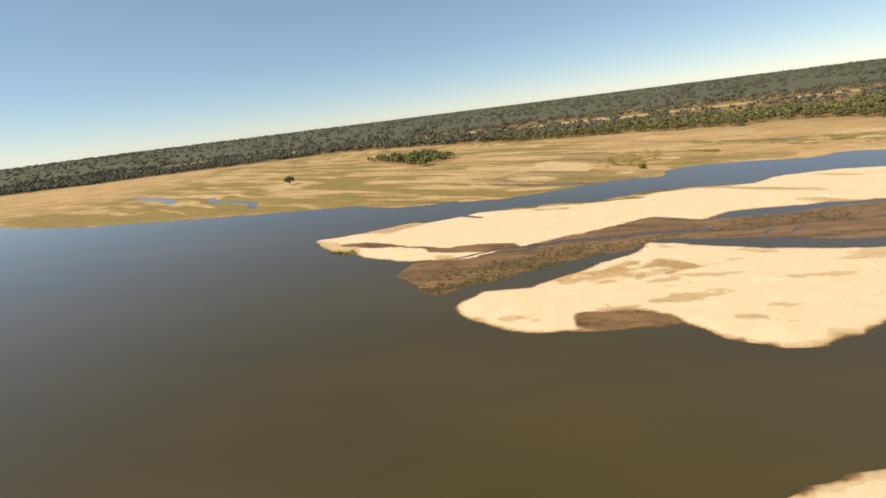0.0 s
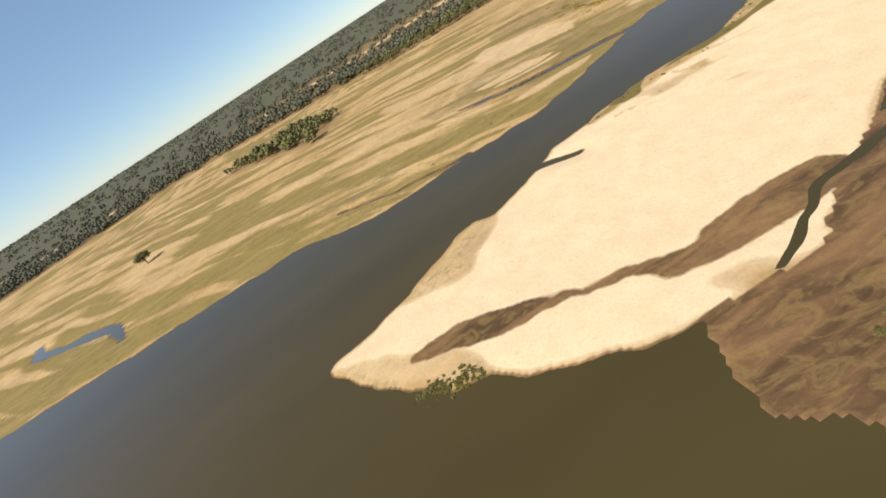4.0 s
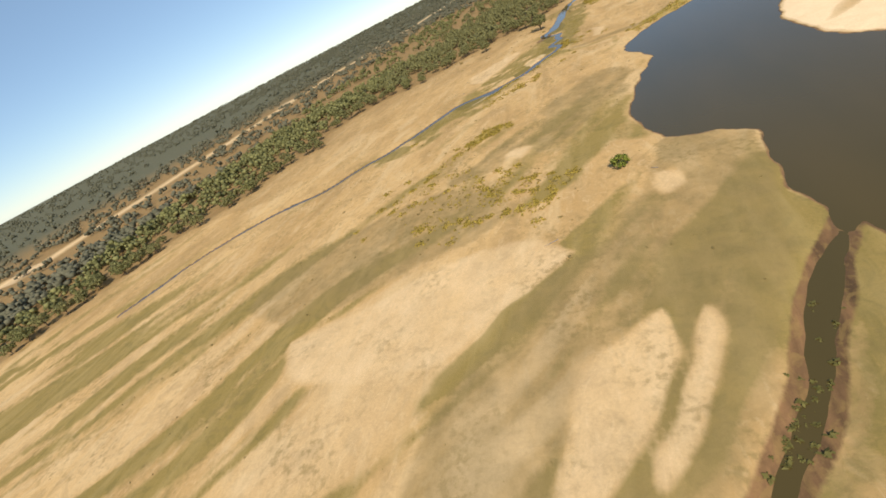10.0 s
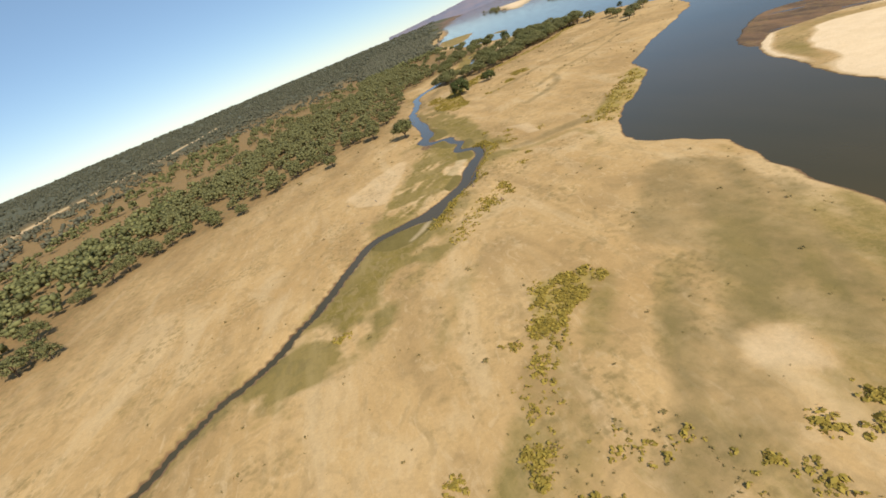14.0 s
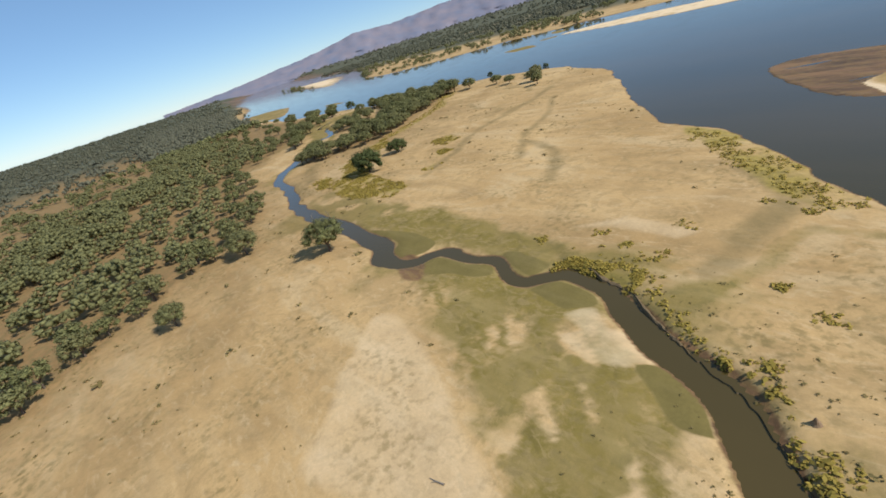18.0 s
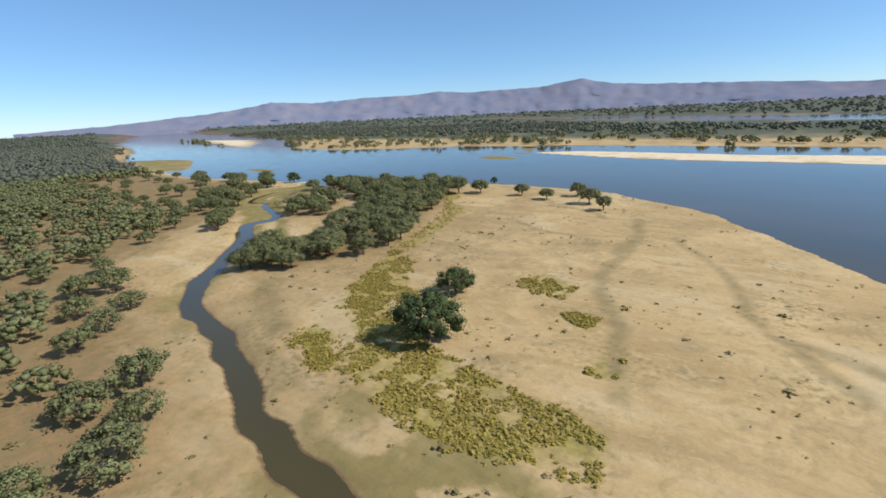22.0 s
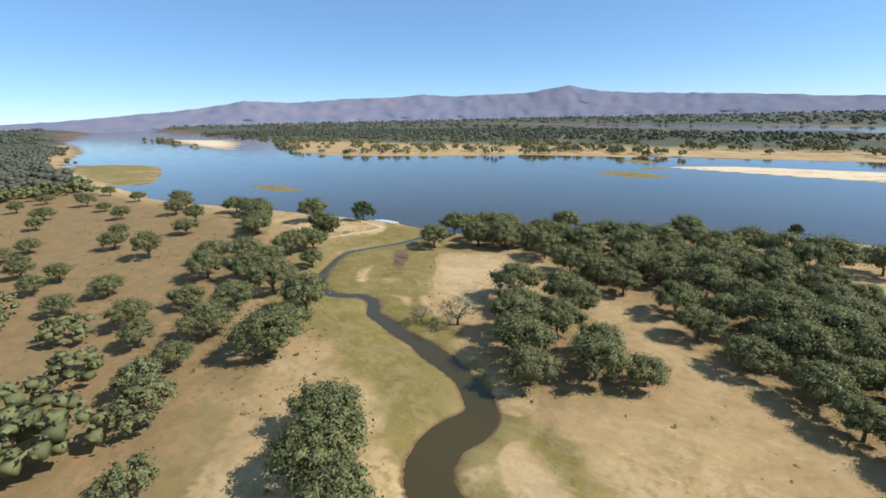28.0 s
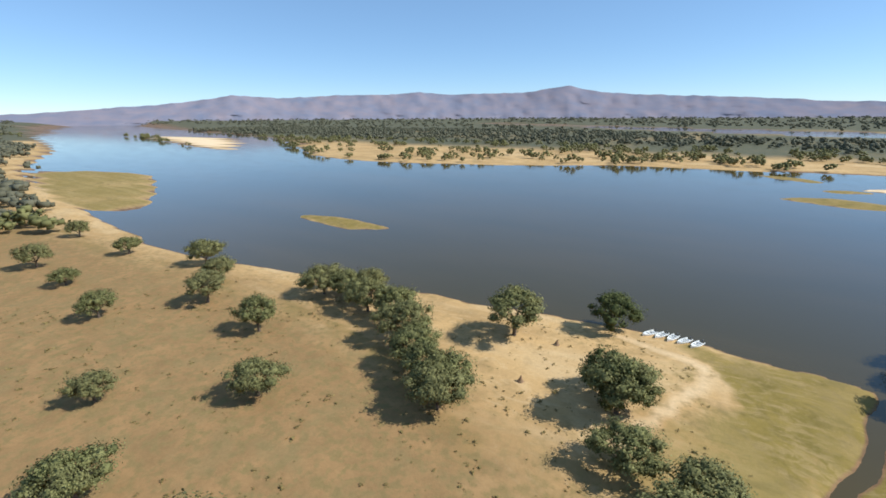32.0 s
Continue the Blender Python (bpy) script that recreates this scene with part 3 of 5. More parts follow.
FLATS = [[(457, 430), (434, 433.7), (430.7, 439.2), (426, 439), (420.8, 438.5), (418.5, 431.6), (420, 427.7), (435, 426.4)], [(392.3, 426.6), (388, 423.1), (377.5, 424.1), (377.1, 427.6), (379, 431), (384.3, 429.5)],
         [(413, 440), (411.5, 433.5), (404.5, 432.6), (393.3, 432.2), (389, 435), (391.5, 439), (398.7, 440), (406, 442)], [(375, 436), (371.4, 431), (366.9, 430.8), (361.8, 432), (359, 434.8), (363, 438.5), (368.5, 438.6), (372.6, 437)],
         [(312, 487), (312, 480.5), (309.6, 472), (311.5, 464.7), (308.7, 463.6), (303.8, 466.7), (297, 473.6), (299, 484), (306, 490)], [(345.3, 446.2), (341, 443.5), (333.2, 448), (329, 453.5), (332.8, 454), (339.5, 450.5)],
         [(163.1, 323.6), (172.8, 319.1), (162.3, 313.1), (147.7, 309.3), (140.2, 312.5), (138.1, 314.5)],
         [(117.8, 306.4), (125.6, 302.9), (139.3, 304.8), (143.1, 299.8), (129.8, 300.2), (117.3, 300.0), (108.1, 300.7), (103.7, 304.2), (95.5, 305.9), (102.3, 306.8)],
         [(90.9, 308.2), (84.9, 303.6), (82.0, 299.8), (75.4, 300.3), (72.9, 305.1), (80.9, 307.1)]]
STRANDS = [[(359, 435.3), (353.9, 438.5), (350, 443.6), (352.9, 445), (358.4, 441.5), (362.6, 440.2)], [(349, 438.5), (342, 443.5), (346, 447.5), (352, 448.4), (359, 445)]]
RIVER_LINE = smooth(RIVER_NORTH + RIVER_SOUTH)
BARS = [smooth(p) for p in (BAR_LONG, BAR_SHORT, BAR_NEAR, ISLE_SAND, ISLE_FAR, BAR_ISLET)]
GREENS = [smooth(p) for p in (ISLE_GRASS, ISLE_REED, SPIT_FAR, ISLE_SMALL, ISLE_THIN)]
MUDS = [smooth(p) for p in (MUD_FLAT, MUD_TAIL)]
CREEK_LINE, POND_LINE, SLOUGH_LINE = smooth(CREEK, False), smooth(POND, False), smooth(SLOUGH, False)
BAR_SLOUGH_LINE, STREAK_LINE = smooth(BAR_SLOUGH, False), smooth(WET_STREAK, False)
ARM_LINE = np.array([(2200, -2300, 120), (1400, -1800, 220), (1070, -1520, 300), (610, -1180, 330), (200, -960, 300), (-600, -760, 260), (-1600, -700, 200)], float)
LANE = np.array([(-900, 1250, 40), (-300, 1180, 44), (100, 1120, 40), (420, 1060, 46), (656, 1050, 48), (928, 1080, 46), (1106, 1060, 46), (1500, 960, 44), (2000, 900, 44)], float)
WOODS = [smooth(NORTH_WOOD, True, 3), smooth(CLUMP_WOOD, True, 3), smooth(WEST_CLUMP, True, 3), smooth(GROVE, True, 3)]
WEST_POND = smooth([(-247, 482, 7), (-236, 462, 9), (-212, 446, 8), (-190, 437, 10), (-164, 420, 8), (-148, 392, 4)], False)
WEST_POOL = smooth([(-434, 575, 9), (-357, 525, 12), (-310, 495, 13), (-288, 470, 8)], False)
LEVEL = -0.6


def plan(x, y):
    """Ground height and the shares of pale sand, grass, wood floor and mud at places of the plan."""
    wx = x + 5.0 * (value_noise(x / 16, y / 16, 3) - 0.5) + 1.1 * (value_noise(x / 4.5, y / 4.5, 5, 1) - 0.5)
    wy = y + 5.0 * (value_noise(x / 16, y / 16, 7) - 0.5) + 1.1 * (value_noise(x / 4.5, y / 4.5, 9, 1) - 0.5)
    river = inside_by(wx, wy, RIVER_LINE)
    bars = [inside_by(wx, wy, p) for p in BARS]
    greens = [inside_by(wx, wy, p) for p in GREENS]
    muds = [inside_by(wx, wy, p) for p in MUDS]
    bar, isle, mud = np.max(bars, 0), np.max(greens, 0), np.max(muds, 0)
    shore = np.maximum(np.maximum(-river, bar), isle)
    nx = x + 2.4 * (value_noise(x / 8, y / 8, 11, 1) - 0.5)
    ny = y + 2.4 * (value_noise(x / 8, y / 8, 13, 1) - 0.5)
    creek = np.maximum.reduce([along_by(nx, ny, p) for p in (CREEK_LINE, WEST_POND, WEST_POOL)])
    pond = np.maximum(along_by(nx, ny, POND_LINE), along_by(nx, ny, SLOUGH_LINE))
    arm = along_by(x, y, ARM_LINE, 200.0)
    flow = np.minimum(np.minimum(shore, -creek), -arm)
    dry = np.clip(flow, 0, None)
    high = 0.55 * (1 - np.exp(-dry / 5)) + 0.5 * (1 - np.exp(-dry / 40))
    rough = 0.5 * (value_noise(x / 60, y / 60, 21) - 0.5) + 0.42 * (value_noise(x / 9, y / 9, 23) - 0.5) + 0.55 * (value_noise(x / 24, y / 24, 27) - 0.5) + 0.20 * (value_noise((x * 0.8 + y * 0.6) / 30, (y * 0.8 - x * 0.6) / 7, 25) - 0.5)
    z = np.where(flow > 0, LEVEL + high + rough * np.clip(dry / 12, 0, 1), LEVEL - np.clip(-flow * 0.12, 0, 1.8))
    z = z + 0.3 * step(-creek, 0.1, 1.5) * np.exp(-np.clip(-creek, 0, None) / 30) * (flow > 0)
    cut = step(inside_by(nx, ny, smooth(CUT_ZONE), 20.0), -0.5, 1.5) * (1 - step(-creek, 8.0, 20.0))
    z = z + 0.7 * cut * (flow > 0)
    z = np.where((mud > 0) & (shore < 2.5), np.maximum(z, LEVEL + 0.02 + 0.16 * (value_noise((x * 0.87 + y * 0.5) / 26, (y * 0.87 - x * 0.5) / 4.0, 31, 4) - 0.37)), z)
    z = z - 0.35 * step(pond, -1.0, 2.0)
    puddle = np.maximum(pond - 0.7 - 2.0 * value_noise(x / 8, y / 8, 33), np.maximum(along_by(nx, ny, STREAK_LINE), along_by(wx, wy, smooth(MUD_STREAM, False))))
    z = np.where(puddle > -8, np.minimum(z, LEVEL - 0.14 * puddle), z)
    far = np.sqrt((x - 400) ** 2 + (y - 300) ** 2)
    z = z + 26.0 * step(far, 2300, 4700) + 3.0 * step(far, 700, 2300) * value_noise(x / 400, y / 400, 41)
    z = np.where(((river > 5) & (flow < 0) & (far > 1500)) | (arm > 0), np.minimum(z, LEVEL - 0.3), z)

    u, v = x * 0.85 - y * 0.53, x * 0.53 + y * 0.85
    v = v + 26 * (value_noise(x / 90, y / 90, 57, 2) - 0.5)
    strip = value_noise(u / 70, v / 9, 51, 4)
    patch = value_noise(x / 28, y / 28, 53, 4)
    wood = np.max([inside_by(x, y, p, 260.0) for p in WOODS], 0)
    plain = step(x, -700, -300) * (1 - 0.62 * step(x, 110, 180)) * (1 - step(x, 190, 330))
    green = plain * (0.62 * step(-river, 0, 3) * (1 - step(-river, 14, 90)) + 3.4 * (strip - 0.50) + 0.42)
    green = green + (1 - plain) * 0.55 * (patch - 0.30)
    meadow = np.exp(-np.clip(-creek, 0, None) / 14) * step(x, 235, 270)
    green = green + meadow * (0.10 + 2.2 * (patch - 0.45)) + 0.55 * step(isle, -1, 3)
    delta = np.exp(-(((x - 770) / 34) ** 2 + ((y - 266) / 42) ** 2))
    green = green + 0.85 * delta - 0.5 * step(x, 400, 440) * step(y, 150, 190) * (1 - step(y, 395, 415)) * (1 - step(x, 590, 620))
    lush = np.maximum.reduce([inside_by(wx, wy, smooth(p), 15.0) for p in MEADOWS])
    green = green + 0.9 * step(lush, -10, 7) * (3.2 * (value_noise(x / 10, y / 10, 63, 4) - 0.32))
    track = np.maximum(along_by(nx, ny, smooth(TRACK_A, False)), along_by(nx, ny, smooth(TRACK_B, False)))
    green = green + 0.30 * step(track, -1.5, 1.5)
    reedy = np.maximum.reduce([inside_by(wx, wy, smooth(p), 15.0) for p in [YELLOW_SPIT, YELLOW_PATCH, BANK_REEDS] + YELLOW_MORE])
    reed = step(reedy, -1.5, 2.5) * (0.05 + 1.2 * value_noise(x / 7, y / 7, 65))
    bare = np.maximum.reduce([inside_by(nx, ny, smooth(p), 12.0) for p in BARE])
    pool = np.maximum.reduce([inside_by(nx, ny, smooth(p), 12.0) for p in POOLS])
    lawn = np.maximum.reduce([inside_by(nx, ny, smooth(p), 15.0) for p in LAWNS])
    lawn = step(lawn, -4, 4) * (0.45 + 0.9 * value_noise(x / 9, y / 9, 69, 4)) * (1 - step(bare, -1.5, 1.5))
    lawn = np.maximum(lawn, 0.8 * step(isle, -1, 1.5) * (x < 1050)) * (1 - step(along_by(nx, ny, smooth(TRAIL, False)), -1.6, 0.2))
    green = green * (1 - step(bare, -2, 1))
    swath = np.maximum.reduce([along_by(nx, ny, smooth(p, False)) for p in SWATHS])
    swath = step(swath, -2.5, 2.0) * (0.45 + 0.7 * value_noise(x / 6, y / 6, 79))
    sward = np.maximum.reduce([inside_by(nx, ny, smooth(p), 14.0) for p in DARK_GRASS])
    swath = np.maximum(swath, step(sward, -1.6, 2.0) * (0.35 + 0.85 * value_noise(x / 7, y / 7, 83, 4)))
    tongue = np.maximum.reduce([inside_by(nx, ny, smooth(p), 14.0) for p in TONGUES])
    swath, green = swath * (1 - 0.9 * step(tongue, -1.4, 1.2)), green * (1 - 0.85 * step(tongue, -1.8, 1.5))
    gap = step(inside_by(nx, ny, smooth(SAND_GAP), 14.0), -2.5, 2.0)
    swath, green, lawn = swath * (1 - 0.9 * gap), green * (1 - 0.75 * gap), lawn * (1 - 0.9 * gap)
    mudden = step(inside_by(wx, wy, smooth(WASH_MUD), 14.0), -2.5, 2)
    lawn = np.maximum(lawn, mudden * (0.12 + 0.7 * step(value_noise((wx - 0.8 * wy) / 8, (wy + 0.8 * wx) / 2.6, 85, 4), 0.36, 0.64)))
    algae = np.maximum.reduce([inside_by(nx, ny, smooth(p), 12.0) for p in FLATS])
    strand = np.maximum.reduce([inside_by(nx, ny, smooth(p), 12.0) for p in STRANDS])
    green = np.where(wood > 0, np.clip(1.5 * (value_noise(x / 9, y / 9, 67, 4) - 0.25), 0, 0.75) * step(x, 640, 700), green)
    floor = 0.5 + wood / 40 - 0.6 * step(lush, -6, 2)
    floor = np.where((wood > -60) & (x > 250) & (x < 600), np.maximum(floor, 0.5 + wood / 250), floor)
    brown = np.maximum.reduce([inside_by(wx, wy, smooth(p), 12.0) for p in BAR_BROWN])
    veins = 0.5 * step(value_noise(x / 14, y / 6, 61, 4), 0.58, 0.70) * (y < 215) + 0.6 * step(value_noise(u / 40, v / 14, 61), 0.62, 0.77) * (y >= 215)
    pale = np.where(bar > 0.4, 0.9 - veins - 0.85 * step(brown, -1.6, 1.2) * step(value_noise(x / 6, y / 4, 87, 4), 0.30, 0.55), 0.0)
    white = step(0.5 - green, 0.05, 0.6) * plain * step(-river, 8, 30) * (1 - step(wood, -90, -40)) * 0.24
    pale = np.maximum(pale, white)
    damp = np.maximum(inside_by(wx, wy, smooth(DAMP), 12.0), inside_by(wx, wy, smooth(DAMP_TIP), 12.0))
    pale = np.where(bar > 0.4, pale - 0.6 * step(damp, -1.5, 1.5) - 0.4 * (1 - step(bar, 0.5, 2.5)), pale)
    spots = inside_by(wx, wy, smooth(WHITE_A), 15.0)
    pale = np.maximum(pale, 0.30 * step(spots, -10, 8))
    pale = np.maximum(pale, 0.22 * step(bare, -1.0, 2.0))
    pale = np.maximum(pale, 0.42 * step(tongue, -1.8, 2.2) * (0.65 + 0.5 * value_noise(x / 9, y / 9, 89)))
    green = green * (1 - 0.8 * step(spots, -4, 3))
    pale = np.maximum(pale, 0.48 * step(strand, -0.8, 0.8) * (0.55 + 0.6 * value_noise(x / 3.5, y / 3.5, 93)))
    green = green * (1 - step(strand, -1, 0.5))
    pale = pale * (1 - 0.95 * step(algae, -0.8, 0.6))
    trail = along_by(nx, ny, smooth(TRAIL, False))
    pale = np.maximum(pale, 0.46 * step(trail, -1.4, 0.6))
    sliver = along_by(nx, ny, smooth(SLIVER, False))
    pale = np.maximum(pale, 0.46 * step(sliver, -1.7, 1.1))
    green = green * (1 - step(sliver, -1.2, 0.4))
    green = green * (1 - step(trail, -1.2, 0.4))
    green = np.where(bar > 0, green * 0.15, green)
    fringe = np.maximum(along_by(wx, wy, smooth(BAR_GREEN, False)), along_by(wx, wy, smooth(TAIL_GREEN, False)))
    pale = np.where(fringe > -2, pale * (1 - step(fringe, -2, 1)), pale)
    green = green + (0.2 + 0.9 * (patch - 0.3)) * step(fringe, -2, 2) * (bar > 0)
    slough = np.maximum(along_by(wx, wy, BAR_SLOUGH_LINE), along_by(nx, ny, STREAK_LINE))
    mire = inside_by(wx, wy, smooth(BAR_BROWN[1]), 12.0)
    wet = np.maximum.reduce([0.85 * step(mire, -2, 2), 0.45 + pool / 3.0, 0.62 + slough / 2.0 + 0.9 * (value_noise(x / 5, y / 5, 91, 3) - 0.5), 0.5 + pond / 1.6, 0.5 + (0.35 - flow) / 1.3, np.where((mud > 0) & (bar < 1.0), 1.0, 0.0)])
    scrub = step(far, 650, 1500) * step(wood, -20, 60) + (y < -100) * (0.35 + 0.9 * value_noise(x / 60, y / 60, 81)) * step(-y - 250, 0, 140)
    lane = along_by(x, y, LANE, 60.0)
    floor = np.where(lane > 0, 0.0, floor)
    scrub = np.where(lane > 0, 0.0, scrub)
    pale = np.where(lane > -4, 0.5, pale)
    scrub = np.clip(np.where((far > 1800) & (lane < 0), np.maximum(scrub, 0.9), scrub), 0, 1) * (bar < 0)
    growth = np.stack([np.clip(reed, 0, 1), np.clip(lawn, 0, 1), np.clip(swath, 0, 1), np.clip(0.5 + algae / 2.0, 0, 1)], -1)
    return growth, scrub, z, np.stack([pale, np.clip(green, 0, 1), np.clip(floor, 0, 1), np.clip(wet, 0, 1)], -1), flow, wood


def stretch(lo, hi, core, first, growth, edge_lo, edge_hi):
    inner = list(np.arange(lo, hi + 0.01, core))
    out_hi, out_lo, d = [hi], [lo], first
    while out_hi[-1] < edge_hi:
        d *= growth
        out_hi.append(out_hi[-1] + d)
    d = first
    while out_lo[-1] > edge_lo:
        d *= growth
        out_lo.append(out_lo[-1] - d)
    return np.array(out_lo[:0:-1] + inner + out_hi[1:])


# ------------------------------------------------------------------ ground and water
def mesh_from(name, verts, faces, mat):
    me = bpy.data.meshes.new(name)
    faces = np.asarray(faces)
    me.vertices.add(len(verts))
    me.vertices.foreach_set("co", np.asarray(verts, np.float32).ravel())
    n, k = faces.shape
    me.loops.add(n * k)
    me.loops.foreach_set("vertex_index", faces.astype(np.int32).ravel())
    me.polygons.add(n)
    me.polygons.foreach_set("loop_start", np.arange(0, n * k, k, dtype=np.int32))
    me.polygons.foreach_set("loop_total", np.full(n, k, np.int32))
    me.update(calc_edges=True)
    me.materials.append(mat)
    return me


gx = stretch(-110, 880, 2.0, 2.6, 1.11, -4400, 5200)
west = stretch(-262, -258, 4.0, 4.5, 1.11, -4400, -258)
gx = np.concatenate([west[west < -258.5], np.arange(-258, -110, 4.0), gx[gx >= -110]])
gy = stretch(150, 560, 2.0, 3.0, 1.10, -4500, 5100)
gy = np.concatenate([gy[gy <= 560], np.arange(562.5, 660, 2.5), stretch(660, 662, 2.0, 3.0, 1.10, 655, 5100)[1:]])
gy = np.unique(np.concatenate([gy[gy < -166], np.arange(-162, 18, 5.0), np.arange(18, 150, 2.5), gy[gy >= 150], np.arange(151, 300, 2.0), np.arange(301, 492, 2.0)]))
gx = np.unique(np.concatenate([gx, np.arange(-45, 131, 2.0), np.arange(299, 441, 2.0), np.arange(691, 800, 2.0)]))
XX, YY = np.meshgrid(gx, gy)
GROWTH, SCRUB, ZZ, COVER, FLOW, WOOD = plan(XX, YY)
nxg, nyg = len(gx), len(gy)
idx = np.arange(nxg * nyg).reshape(nyg, nxg)
quads = np.stack([idx[:-1, :-1], idx[:-1, 1:], idx[1:, 1:], idx[1:, :-1]], -1).reshape(-1, 4)
ground_mesh = mesh_from("ground", np.stack([XX, YY, ZZ], -1).reshape(-1, 3), quads, GROUND)
ground_mesh.polygons.foreach_set("use_smooth", np.ones(len(quads), bool))
att = ground_mesh.attributes.new("cover", "FLOAT_COLOR", "POINT")
att.data.foreach_set("color", COVER.reshape(-1, 4).astype(np.float32).ravel())
att = ground_mesh.attributes.new("growth", "FLOAT_COLOR", "POINT")
att.data.foreach_set("color", GROWTH.reshape(-1, 4).astype(np.float32).ravel())
att = ground_mesh.attributes.new("scrub", "FLOAT", "POINT")
att.data.foreach_set("value", SCRUB.astype(np.float32).ravel())
ground = tagged(new("ground", ground_mesh), "tan river plain of sand, dry grass and pale sandbars", "ground", kind="structure")

wx_ = np.linspace(-4300, 5100, 60)
WX, WY = np.meshgrid(wx_, np.linspace(-4400, 5000, 60))
widx = np.arange(3600).reshape(60, 60)
wq = np.stack([widx[:-1, :-1], widx[:-1, 1:], widx[1:, 1:], widx[1:, :-1]], -1).reshape(-1, 4)
water_mesh = mesh_from("water", np.stack([WX, WY, np.full_like(WX, LEVEL)], -1).reshape(-1, 3), wq, WATER)
water = tagged(new("water", water_mesh), "calm muddy brown river water mirroring a blue sky", "water", kind="structure")


def height_at(x, y):
    i, j = np.clip(np.searchsorted(gx, x) - 1, 0, nxg - 2), np.clip(np.searchsorted(gy, y) - 1, 0, nyg - 2)
    fx, fy = (x - gx[i]) / (gx[i + 1] - gx[i]), (y - gy[j]) / (gy[j + 1] - gy[j])
    return (ZZ[j, i] * (1 - fx) + ZZ[j, i + 1] * fx) * (1 - fy) + (ZZ[j + 1, i] * (1 - fx) + ZZ[j + 1, i + 1] * fx) * fy


def sample(field, x, y):
    i, j = np.clip(np.searchsorted(gx, x) - 1, 0, nxg - 2), np.clip(np.searchsorted(gy, y) - 1, 0, nyg - 2)
    return field[j, i]


# ------------------------------------------------------------------ mountains and the far rim
def ridge(name, label, centre, radius, profile, mat, base=-3.0, seed=1, depth=650.0):
    az = np.radians(np.linspace(profile[0][0], profile[-1][0], 260))
    top = np.interp(np.degrees(az), [p[0] for p in profile], [p[1] for p in profile])
    rows, verts = 22, []
    for k in range(rows):
        t = k / (rows - 1)
        rad = radius - depth * (1 - t)
        gully = value_noise(np.degrees(az) * 1.3, np.full_like(az, t * 4.0), seed, 4) - 0.5
        fine = value_noise(np.degrees(az) * 5.0, np.full_like(az, t * 9.0), seed + 9, 3) - 0.5
        h = (top - base) * (t ** 1.25) * (1 + (gully * 0.5 + fine * 0.22) * (1 - t) * 1.6) + base
        r = rad + (gully * 240 + fine * 40) * (1 - 0.5 * t)
        crest = value_noise(np.degrees(az) * 2.2, np.full_like(az, 3.3), seed + 5, 4) - 0.5
        verts.append(np.stack([centre[0] + np.sin(az) * r, centre[1] - np.cos(az) * r, h + (fine * 8 + crest * 14) * t], -1))
    v = np.stack(verts)
    ids = np.arange(rows * 260).reshape(rows, 260)
    q = np.stack([ids[:-1, :-1], ids[:-1, 1:], ids[1:, 1:], ids[1:, :-1]], -1).reshape(-1, 4)
    me = mesh_from(name, v.reshape(-1, 3), q, mat)
    me.polygons.foreach_set("use_smooth", np.ones(len(q), bool))
    return tagged(new(name, me), label, "mountains", kind="structure")


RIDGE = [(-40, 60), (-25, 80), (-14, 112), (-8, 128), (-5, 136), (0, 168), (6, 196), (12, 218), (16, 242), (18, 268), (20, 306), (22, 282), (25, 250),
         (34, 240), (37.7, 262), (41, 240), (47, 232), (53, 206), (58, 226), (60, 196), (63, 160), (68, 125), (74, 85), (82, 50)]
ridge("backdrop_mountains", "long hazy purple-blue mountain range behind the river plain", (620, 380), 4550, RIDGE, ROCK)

# ------------------------------------------------------------------ trees
def cards(points, normals, size, rng, spread=0.9):
    n = len(points)
    nrm = normals + rng.normal(0, spread, (n, 3))
    nrm /= np.linalg.norm(nrm, axis=1)[:, None] + 1e-9
    ref = rng.normal(0, 1, (n, 3))
    a = np.cross(nrm, ref)
    a /= np.linalg.norm(a, axis=1)[:, None] + 1e-9
    b = np.cross(nrm, a)
    s = size * rng.uniform(0.6, 1.35, (n, 1))
    v = np.stack([points - a * s, points - b * s * 0.62, points + a * s, points + b * s * 0.62], 1)
    return v.reshape(-1, 3), np.arange(4 * n).reshape(n, 4)


def quad_ball(cuts):
    g = np.linspace(-1, 1, cuts + 1)
    vs, fs = [], []
    for axis in range(3):
        for side in (-1, 1):
            base = len(vs)
            for a in g:
                for b in g:
                    p = [0.0, 0.0, 0.0]
                    p[axis], p[(axis + 1) % 3], p[(axis + 2) % 3] = side, a * side, b
                    vs.append(p)
            n = cuts + 1
            fs += [(base + i * n + j, base + (i + 1) * n + j, base + (i + 1) * n + j + 1, base + i * n + j + 1) for i in range(cuts) for j in range(cuts)]
    v = np.array(vs)
    v /= np.linalg.norm(v, axis=1)[:, None]
    _, first, back = np.unique(v.round(4), axis=0, return_index=True, return_inverse=True)
    return v[first], back.ravel()[np.array(fs)]


BLOB, BOX = quad_ball(2), quad_ball(1)


